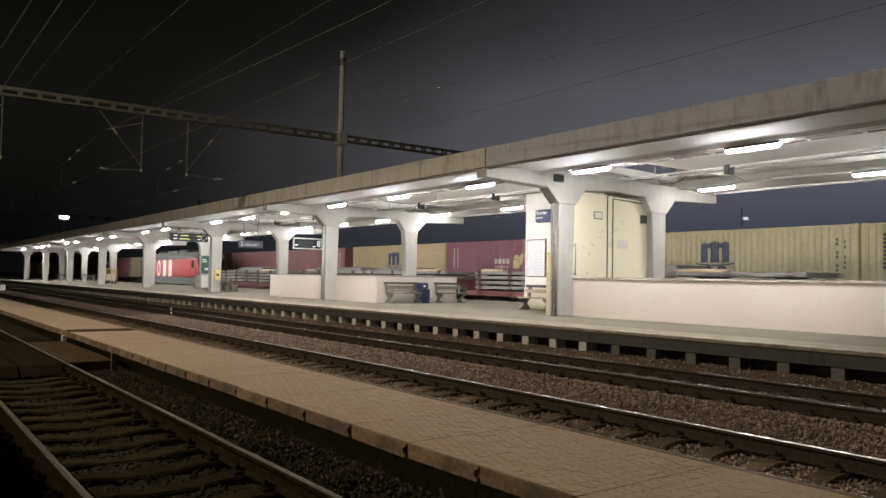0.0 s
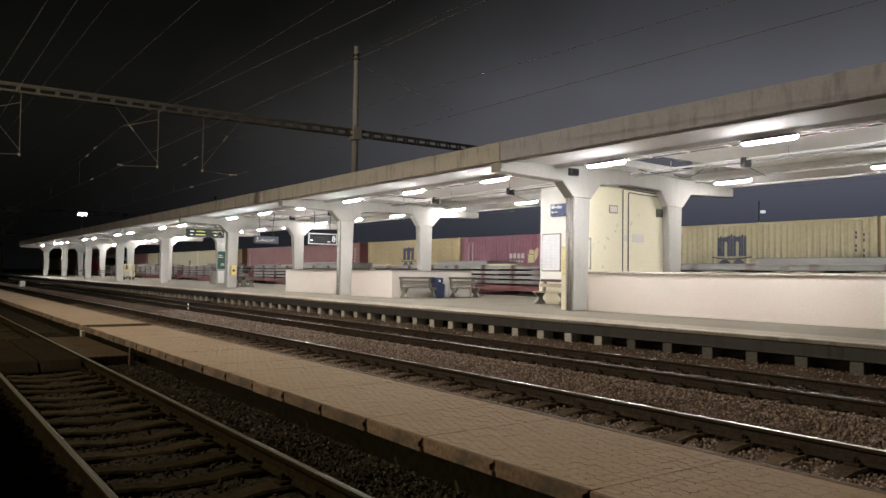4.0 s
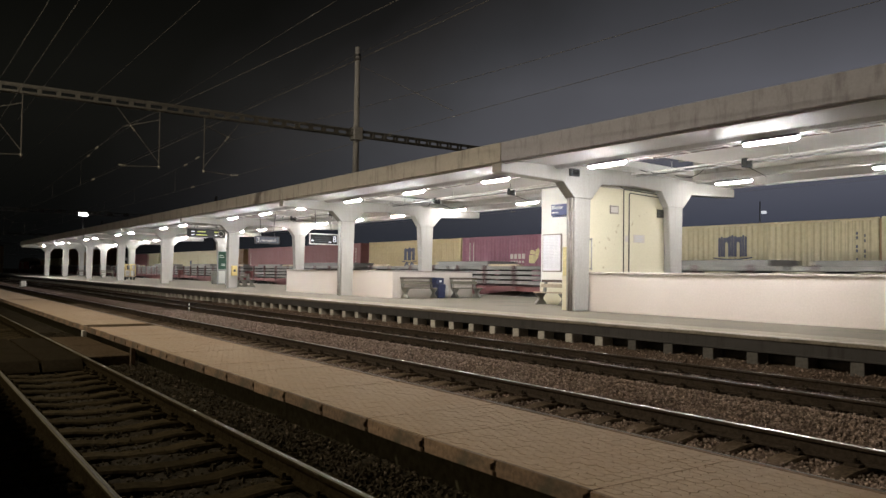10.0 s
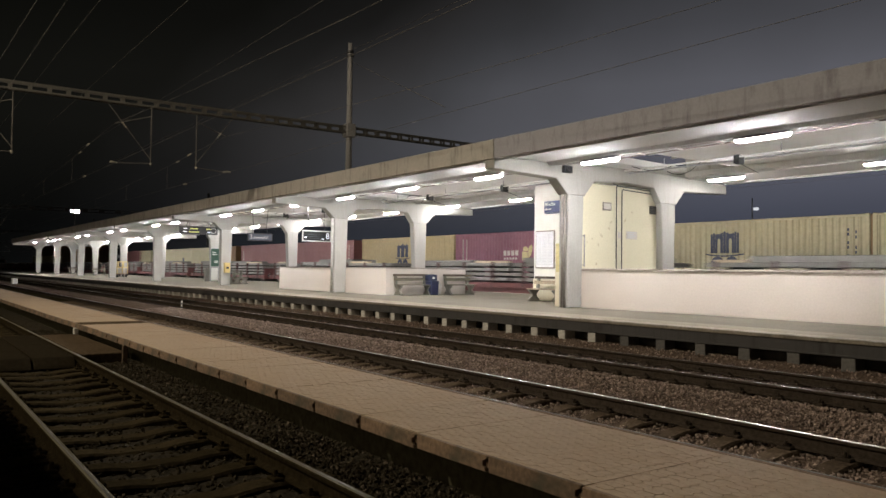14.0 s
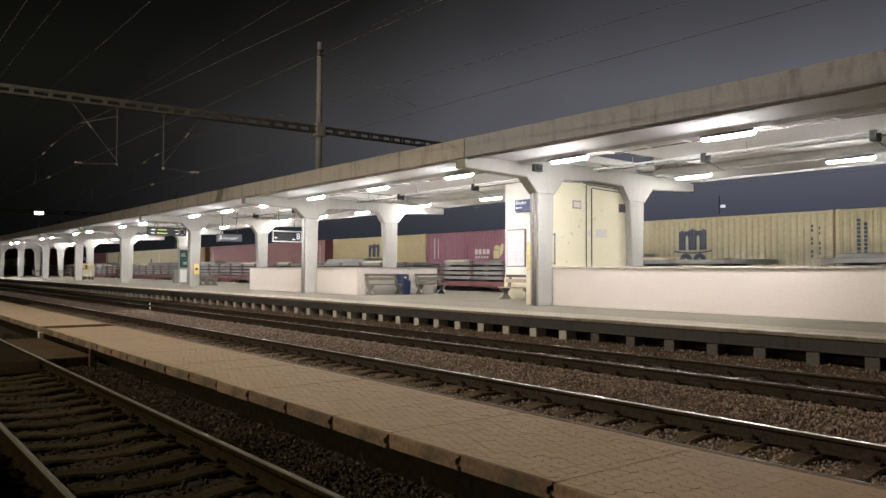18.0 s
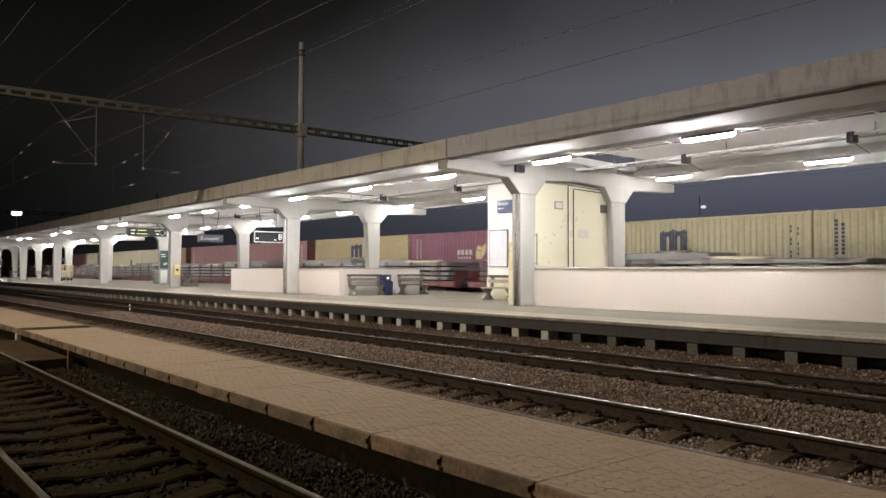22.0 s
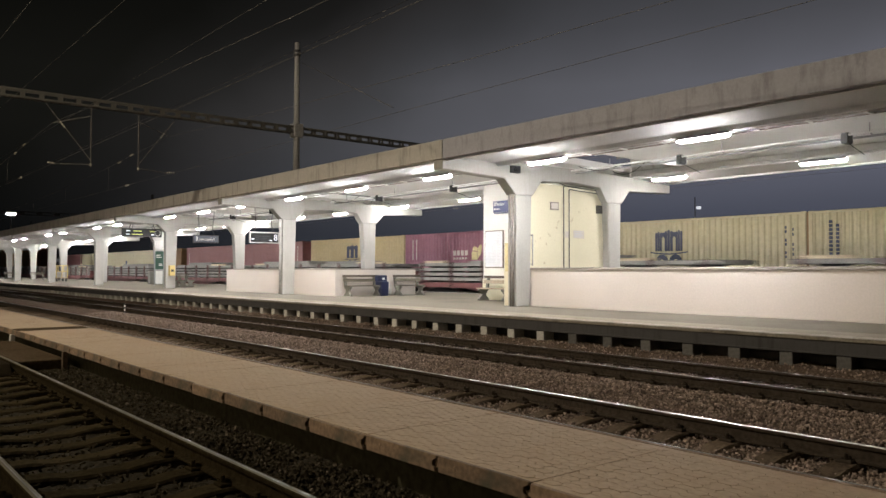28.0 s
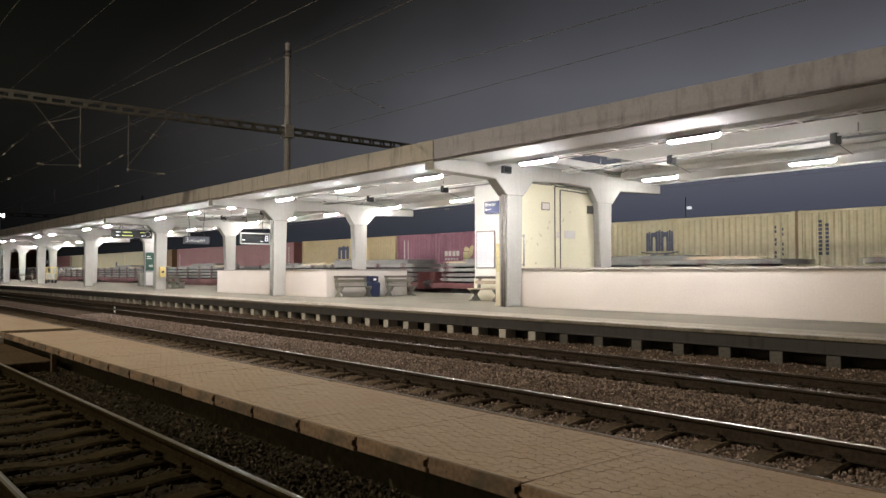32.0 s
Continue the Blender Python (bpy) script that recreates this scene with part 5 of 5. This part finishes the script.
fl = thing("yard_light_mast", (-217.5, 38.5, -0.4), "tall yard light mast with glowing floodlights", "light mast")
part("mast", rod((0, 0, 0), (0, 0, 16.2), 0.22, 8, r2=0.14), "mast", fl)
part("platform", box(-0.5, 0.5, -0.9, 0.9, 15.4, 15.6), "darksteel", fl)
for q in (-0.75, 0, 0.75):
    part("floodlight", prism([(-0.1, 16.05), (0.35, 15.95), (0.45, 16.45), (0.05, 16.65)], "y", q - 0.32, q + 0.32, 0.05), "flood", fl, "glowing floodlight")
part("lower_floodlight", box(-0.2, 0.3, -0.35, 0.35, 11.3, 11.7, 0.06), "flood", fl)
fl2 = thing("yard_light_mast", (-57.0, 91.0, -0.4), "distant dark light mast with one small glowing lamp", "light mast")
part("mast", rod((0, 0, 0), (0, 0, 12.0), 0.09, 10, r2=0.07), "mast", fl2)
part("lamp", box(0.30, 0.80, -0.25, 0.25, 10.4, 10.75, 0.05), "ledwhite", fl2)
part("arm", rod((0, 0, 10.6), (0.32, 0, 10.6), 0.05, 6), "mast", fl2)
# dark buildings far along the line
for x, y, w_, d_, h_ in ((-300, 20, 30, 14, 9), (-330, 60, 40, 20, 11), (-265, -6, 16, 8, 6)):
    bd = thing("far_building", (x, y, -0.4), "dark building far along the line at night", "building")
    part("wall", box(-w_ / 2, w_ / 2, -d_ / 2, d_ / 2, 0, h_), "contbrown", bd)
    part("roof", prism([(-d_ / 2 - 0.5, h_), (d_ / 2 + 0.5, h_), (0, h_ + 2.5)], "x", -w_ / 2 - 0.4, w_ / 2 + 0.4), "roofing", bd)
sg = thing("signal_light", (-235, 14.5, -0.2), "far railway signal with a red lamp", "signal")
part("post", rod((0, 0, 0), (0, 0, 3.8), 0.08, 8), "darksteel", sg)
part("head", box(-0.1, 0.1, -0.25, 0.25, 3.2, 4.4, 0.04), "black", sg)
part("lamp", rod((0.1, 0, 3.6), (0.14, 0, 3.6), 0.13, 12), "redlight", sg)

# ---- parked container train ----
CONT_Y = 30.2


def bogie(parent, x, side="under"):
    b = part("bogie", prism([(-1.35, 0.35), (1.35, 0.35), (1.35, 0.55), (0.5, 0.75), (-0.5, 0.75), (-1.35, 0.55)], "y", -1.05, -0.92, 0.02), "under", parent, at=pose(x, 0, 0))
    part("side_frame", prism([(-1.35, 0.35), (1.35, 0.35), (1.35, 0.55), (0.5, 0.75), (-0.5, 0.75), (-1.35, 0.55)], "y", 0.92, 1.05, 0.02), "under", b)
    part("bolster", box(-0.3, 0.3, -0.92, 0.92, 0.5, 0.78), "under", b)
    for wx in (-0.9, 0.9):
        bm = rod((wx, -0.82, 0.46), (wx, -0.69, 0.46), 0.46, 20)
        rod((wx, 0.69, 0.46), (wx, 0.82, 0.46), 0.46, 20, bm)
        rod((wx, -0.7, 0.46), (wx, 0.7, 0.46), 0.09, 10, bm)
        part("wheelset", bm, "wheel", b)
    return b


def container(x0, mat, label, length=12.19, d=0.030):
    """ISO box: corrugated long sides, frame rails, corner posts and castings, roof, end doors."""
    c = thing("shipping_container", (x0, CONT_Y, 1.16), label, "container", "shipping containers")
    h, w = 2.86, 2.44
    n = int(length / 0.278)
    p = (length - 0.3) / n
    prof = []
    for k in range(n):
        a = 0.15 + k * p
        prof += [(a, 0.0), (a + 0.25 * p, 0.0), (a + 0.42 * p, d), (a + 0.83 * p, d), (a + p, 0.0)]
    for y, s in ((0.03, 1), (w - 0.03, -1)):
        bm = bmesh.new()
        lo = [bm.verts.new((px_, y + s * q, 0.16)) for px_, q in prof]
        hi = [bm.verts.new((px_, y + s * q, h - 0.10)) for px_, q in prof]
        for i in range(len(prof) - 1):
            bm.faces.new((lo[i], lo[i + 1], hi[i + 1], hi[i]))
        part("side_wall", bm, mat, c)
    for y in (0.0, w - 0.12):
        part("bottom_rail", box(0.1, length - 0.1, y, y + 0.12, 0, 0.16, 0.01), mat, c)
        part("top_rail", box(0.1, length - 0.1, y, y + 0.10, h - 0.10, h - 0.02, 0.01), mat, c)
        for xx in (0, length - 0.16):
            part("corner_post", box(xx, xx + 0.16, y - 0.005, y + 0.125, 0, h, 0.01), mat, c)
    part("roof", box(0.1, length - 0.1, 0.08, w - 0.08, h - 0.06, h - 0.02), mat, c)
    for xx in (0.06, length - 0.1):
        part("end_wall", box(xx, xx + 0.04, 0.1, w - 0.1, 0.1, h - 0.08), mat, c)
    part("floor", box(0.1, length - 0.1, 0.1, w - 0.1, 0.04, 0.12), "under", c)
    return c


def flat_wagon(x0, x1):
    f = thing("container_wagon", (x0, TRACKS[4], 0), "dark flat wagon under a shipping container", "wagon", "container wagons")
    L = x1 - x0
    for y in (-1.2, 1.0):
        part("side_sill", prism([(0, 0.98), (L, 0.98), (L, 1.16), (0, 1.16)], "y", y, y + 0.2, 0.01), "under", f)
    part("deck", box(0.05, L - 0.05, -1.0, 1.0, 1.0, 1.10), "under", f)
    for q in (1.9, L - 1.9):
        bogie(f, q)
    for xx, s_ in ((0, -1), (L, 1)):
        for y in (-0.88, 0.88):
            part("buffer", rod((xx, y, 1.05), (xx + s_ * 0.5, y, 1.05), 0.11, 10), "under", f)
    return f


def marks(parent, rects, mat, y=0.022, name="painted_mark"):
    """Flat painted shapes on the side: plain bars and blocks."""
    for x0, x1, z0, z1 in rects:
        part(name, box(x0, x1, y, y + 0.02, z0, z1), mat, parent)


YEL = "pale yellow corrugated shipping container with a dark painted emblem"
c_near = container(-26.2, "contyellow", YEL, d=0.05)
c_right = container(-13.9, "contyellow", "pale yellow corrugated container with columns of small dark bars", d=0.05)
c_purple = container(-40.35, "contpurple", "purple corrugated shipping container with a pale two-part emblem")
c_yel = container(-52.7, "contamber", "amber yellow corrugated shipping container with a dark painted emblem")
c_mar1 = container(-66.25, "contred", "maroon corrugated shipping container")
c_mar2 = container(-78.5, "contred", "maroon corrugated shipping container")
container(-82.9, "contbrown", "short brown container end between larger boxes", 2.9)
container(-95.3, "contyellow", "pale yellow corrugated shipping container")
c_y4 = container(-107.6, "contyellow", "pale yellow corrugated shipping container")
container(-131.0, "contred", "dark red corrugated shipping container")
container(-119.4, "contyellow", "pale yellow corrugated shipping container", 6.06)
for xx in (-210.5, -226.0):
    container(xx, "contyellow", "far pale yellow shipping container")
for a, b in ((-26.4, -1.5), (-53.0, -28.0), (-79.0, -53.6), (-108.0, -80.0), (-131.5, -113.0), (-226.5, -198.0)):
    flat_wagon(a, b)


def arch_emblem(parent, x, z):
    """Block emblem: three fluted legs with rounded tops joined at the head, a curved line under them, two half rings below."""
    y0, y1 = 0.020, 0.032
    tops = ((0.0, 0.36, 0.84), (0.50, 0.94, 0.90), (1.08, 1.44, 0.88))
    for a, b, h in tops:
        w = b - a
        for k in range(3):
            u0, u1 = a + w * (k + 0.06) / 3, a + w * (k + 0.94) / 3
            lift = 0.05 if k == 1 else 0.0
            part("emblem_leg", prism([(x + u0, z - 0.02), (x + u1, z - 0.02), (x + u1, z + h + lift - 0.05), (x + u1 - 0.03, z + h + lift), (x + u0 + 0.03, z + h + lift), (x + u0, z + h + lift - 0.05)], "y", y0, y1), "logodark", parent)
    for a, b in ((0.34, 0.52), (0.92, 1.10)):
        part("emblem_arch", prism([(x + a, z + 0.56), (x + (a + b) / 2, z + 0.66), (x + b, z + 0.56), (x + b, z + 0.84), (x + a, z + 0.84)], "y", y0, y1), "logodark", parent)
    line = [(x - 0.26 + 1.96 * k / 12, z - 0.04 - 0.085 * math.sin(math.pi * k / 12)) for k in range(13)]
    part("emblem_line", prism(line + [(p, q - 0.055) for p, q in reversed(line)], "y", y0, y1), "logodark", parent)
    for q in (x + 0.36, x + 1.08):
        arc = [math.pi * j / 16 for j in range(17)]
        ring = [(q + 0.33 * math.cos(a), z - 0.50 + 0.33 * math.sin(a)) for a in arc] + [(q + 0.11 * math.cos(a), z - 0.50 + 0.11 * math.sin(a)) for a in reversed(arc)]
        part("emblem_ring", prism(ring, "y", y0, y1), "logodark", parent)


arch_emblem(c_near, 5.20, 1.42)
arch_emblem(c_yel, 5.15, 1.42)
# brown box fills the gap in place of its shade
part("dark_seam", box(-0.10, -0.01, 0.05, 0.3, 0.1, 2.8), "contbrown", c_right, "brown filler for the shade in the gap")
marks(c_near, [(11.33, 11.40, 1.0 + 0.17 * k, 1.12 + 0.17 * k) for k in range(8) if k not in (2, 5)] + [(11.64, 11.69, 1.1 + 0.2 * k, 1.22 + 0.2 * k) for k in range(6) if k != 3], "logodark", name="text_bar")
marks(c_right, [(0.77, 0.90, 1.10 + 0.155 * k, 1.22 + 0.155 * k) for k in range(9)] + [(1.03, 1.15, 1.10 + 0.155 * k, 1.22 + 0.155 * k) for k in range(8)], "logodark", name="text_bar")
marks(c_purple, [(4.85 + 0.36 * k, 5.10 + 0.36 * k, 1.42, 1.72) for k in range(4)] + [(4.9 + 0.26 * k, 5.04 + 0.26 * k, 1.18, 1.30) for k in range(5)], "logowhite", name="text_bar")
part("emblem_leaf", prism([(6.55, 1.15), (7.05, 1.15), (7.05, 1.62), (6.62, 1.66), (6.55, 1.60)], "y", 0.018, 0.03), "logoyellow", c_purple)
part("emblem_leaf", prism([(6.62, 1.70), (7.05, 1.66), (7.05, 1.86), (6.80, 1.95), (6.64, 1.88)], "y", 0.018, 0.03), "logoyellow", c_purple)
part("emblem_leaf", prism([(7.09, 1.20), (7.35, 1.50), (7.45, 1.90), (7.36, 2.05), (7.18, 1.95), (7.09, 1.80)], "y", 0.018, 0.03), "logoyellow", c_purple)
marks(c_purple, [(0.75, 0.82, 1.2, 2.5), (1.15, 1.20, 1.2, 2.5)], "logowhite", name="text_bar")
marks(c_mar2, [(0.6, 0.75, 0.6 + 0.25 * k, 0.75 + 0.25 * k) for k in range(7)], "logowhite", name="text_bar")
marks(c_mar1, [(11.3, 11.4, 0.8 + 0.25 * k, 0.95 + 0.25 * k) for k in range(7)], "logowhite", name="text_bar")
marks(c_y4, [(8.9, 9.5, 0.5, 1.7)], "logodark")

# ---- passing goods train ----
WAGON = 20.5


def stake_wagon(top_load, layers=4):
    """Four-axle stake wagon loaded with stacked grey slabs; x runs back from its leading end."""
    g = thing("stake_wagon", (0, TRACKS[3], 0), "oxide red stake wagon stacked with long grey slabs", "wagon", "wagons of the passing train")
    for y in (-1.34, 1.22):
        part("sole_bar", prism([(0.62, 0.78), (19.88, 0.78), (19.88, 1.04), (0.62, 1.04)], "y", y, y + 0.12, 0.01), "wagonred", g)
    part("truss", prism([(4.6, 0.78), (15.9, 0.78), (13.2, 0.52), (7.3, 0.52)], "y", -1.2, -1.12, 0.01), "wagonred", g)
    part("deck", box(0.66, 19.84, -1.22, 1.22, 0.94, 1.04), "wagonred", g)
    for xx in (0.55, 19.83):
        part("headstock", box(xx, xx + 0.12, -1.30, 1.30, 0.72, 1.12, 0.01), "wagonred", g)
        part("end_board", box(xx + 0.02, xx + 0.10, -1.25, 1.25, 1.12, 1.62, 0.01), "wagonred", g)
    for xx, s_ in ((0.55, -1), (19.95, 1)):
        for y in (-0.88, 0.88):
            bm = rod((xx, y, 1.0), (xx + s_ * 0.36, y, 1.0), 0.10, 10)
            rod((xx + s_ * 0.36, y, 1.0), (xx + s_ * 0.50, y, 1.0), 0.22, 14, bm)
            part("buffer", bm, "under", g)
    for q in (3.0, 17.5):
        bogie(g, q)
    for k in range(8):
        xx = 1.75 + 2.42 * k
        for y in (-1.40, 1.28):
            part("stake", prism([(xx - 0.075, 0.80), (xx + 0.075, 0.80), (xx + 0.055, 2.10), (xx - 0.055, 2.10)], "y", y, y + 0.12, 0.01), "stake", g)
    z = 1.13
    for lay in range(layers):
        for a, b in ((1.25, 10.1), (10.45, 19.25)):
            part("slab", box(a + random.uniform(-0.15, 0.15), b + random.uniform(-0.15, 0.15), -1.16, 1.16, z, z + 0.175, 0.015), "slab", g)
        many_boxes("dunnage", [(q, q + 0.10, -1.15, 1.15, z - 0.074, z - 0.001) for q in (2.2, 5.2, 8.4, 11.6, 14.8, 18.0)], "under", "dark timber spacers", "", g)
        z += 0.25
    for a, b, y0, y1, h in top_load:
        if h > 0.09:
            part("slab", box(a, b, y0, y1, z - 0.073, z - 0.073 + h, 0.015), "slab", g)
        else:
            part("timber", box(a, b, y0, y1, z - 0.075, z + h - 0.02, 0.01), "timber", g, "pale loose timber")
    return g


# the usual load, one with long upper slabs, one piled to its rear end
usual = ((9.0, 13.8, -1.0, 1.05, 0.275), (4.4, 8.4, -0.3, 1.10, 0.10), (13.9, 16.2, -1.05, -0.75, 0.06), (1.5, 3.2, -0.95, -0.70, 0.07))
models = [stake_wagon(usual),
          stake_wagon(((3.0, 9.6, -1.05, 1.0, 0.24), (10.9, 15.2, -0.6, 1.0, 0.20), (15.5, 18.4, -1.1, -0.85, 0.07), (1.4, 2.8, -0.9, -0.6, 0.06))),
          stake_wagon(((11.0, 18.6, -1.0, 1.05, 0.26), (2.0, 6.8, -1.05, 0.4, 0.15), (7.2, 9.9, -1.05, -0.80, 0.06)))]
ORDER = (0, 1, 0, 2, 0, 0, 1, 2, 0, 1, 0, 2, 1, 0, 0, 2, 1, 0, 2, 0, 1, 0, 0, 2, 1, 0)
wagons, used = [], set()
for k in ORDER:
    wagons.append(copy_thing(models[k], pose(0, TRACKS[3], 0)) if k in used else models[k])
    used.add(k)


def locomotive():
    """Modern electric locomotive, sloped cabs, grey roof, red sides; x runs back from its nose."""
    g = thing("electric_locomotive", (0, TRACKS[3], 0), "red electric locomotive with grey roof and big white painted marks", "locomotive")
    side = [(0.45, 1.32), (18.55, 1.32), (18.75, 1.6), (18.55, 2.25), (17.95, 3.20), (17.85, 3.24), (1.15, 3.24), (1.05, 3.20), (0.45, 2.25), (0.25, 1.6)]
    part("body", prism(side, "y", -1.48, 1.48, 0.10), "locored", g)
    part("roof", prism([(-1.46, 3.235), (1.46, 3.235), (1.40, 3.55), (1.05, 3.92), (-1.05, 3.92), (-1.40, 3.55)], "x", 1.2, 17.8, 0.05), "locogrey", g)
    for k, (a, b) in enumerate(((3.0, 5.6), (6.4, 9.6), (10.4, 13.0))):
        part("roof_box", box(a, b, -0.8, 0.8, 3.92, 4.12 + 0.05 * k, 0.04), "locogrey", g)
    part("skirt", box(0.6, 18.4, -1.44, 1.44, 0.62, 1.325, 0.04), "locogrey", g)
    part("tank", box(7.2, 11.8, -1.2, 1.2, 0.35, 0.7, 0.05), "under", g)
    for q in (4.1, 14.9):
        bogie(g, q)
    for xx in (0.42, 18.44):
        part("windscreen", prism([(xx, 2.45), (xx + 0.1, 2.45), (xx + (0.62 if xx < 5 else -0.52), 3.35), (xx + (0.52 if xx < 5 else -0.62), 3.35)], "y", -1.1, 1.1), "glass", g)
    for q in (0, 1):
        f = (lambda v: v) if q == 0 else (lambda v: 19.0 - v)
        nose = [(f(0.215), 1.62), (f(0.40), 1.34), (f(0.47), 1.34), (f(0.29), 1.62), (f(0.49), 2.24), (f(1.10), 3.19), (f(1.02), 3.22), (f(0.41), 2.26)]
        part("nose_panel", prism(nose, "y", -1.38, 1.38), "under", g, "dark nose panel")
    for a in (1.35, 16.55):
        part("cab_window", box(a, a + 0.75, -1.495, -1.47, 2.30, 3.05, 0.01), "glass", g)
        part("cab_door", box(a + (0.95 if a < 5 else -0.95), a + (1.6 if a < 5 else -0.30), -1.492, -1.47, 1.45, 3.05, 0.01), "locored", g)
    part("cab_stripe", box(17.7, 18.0, -1.493, -1.47, 1.4, 3.2), "locogrey", g, "dark grey cab stripe")
    for q in (1.7, 17.2):
        bm = rod((q, -0.8, 3.92), (q, 0.8, 3.92), 0.05, 6)
        rod((q, 0, 3.95), (q + 1.1, 0, 4.25), 0.05, 6, bm)
        rod((q + 1.1, -0.7, 4.27), (q + 1.1, 0.7, 4.27), 0.04, 6, bm)
        part("pantograph", bm, "darksteel", g)
    # big white marks as plain shapes: an oval and two upright blocks
    oval = [(5.6 + 0.62 * math.cos(2 * math.pi * k / 24), 2.27 + 0.92 * math.sin(2 * math.pi * k / 24)) for k in range(24)]
    part("white_oval", prism(oval, "y", -1.492, -1.482), "white", g)
    part("oval_core", prism([(5.6 + (p - 5.6) * 0.52, 2.27 + (q - 2.27) * 0.60) for p, q in oval], "y", -1.497, -1.493), "locored", g, "red centre of the white oval")
    for q in (7.15, 9.15):
        part("white_block", prism([(q, 1.38), (q + 0.85, 1.38), (q + 1.1, 1.62), (q + 1.1, 2.94), (q + 0.85, 3.18), (q, 3.18)], "y", -1.492, -1.482), "white", g)
    for y in (-1.0, 1.0):
        part("tail_lamp", rod((18.68, y, 1.75), (18.76, y, 1.75), 0.10, 12), "ledwhite", g)
    for xx, s_ in ((0.4, -1), (18.6, 1)):
        for y in (-0.88, 0.88):
            bm = rod((xx, y, 1.05), (xx + s_ * 0.4, y, 1.05), 0.10, 10)
            rod((xx + s_ * 0.4, y, 1.05), (xx + s_ * 0.52, y, 1.05), 0.25, 14, bm)
            part("buffer", bm, "under", g)
    return g


loco = locomotive()


def wagons_passed(t):
    """How many wagon lengths the train has run, counted at the gap beside the hut: it gathers speed slowly."""
    return 8.0e-06 * t ** 3 + 6.70e-04 * t ** 2 + 0.6559 * t - 5.942


def motions():
    times = [0.5 * k for k in range(65)]
    for i, w_ in enumerate(wagons):
        n = -8 + i
        walk(w_, [(t, pose(-31.6 - WAGON * (wagons_passed(t) - n), TRACKS[3], 0)) for t in times])
    walk(loco, [(t, pose(-31.6 - WAGON * (wagons_passed(t) + 8) - 19.0, TRACKS[3], 0)) for t in times])


motions()
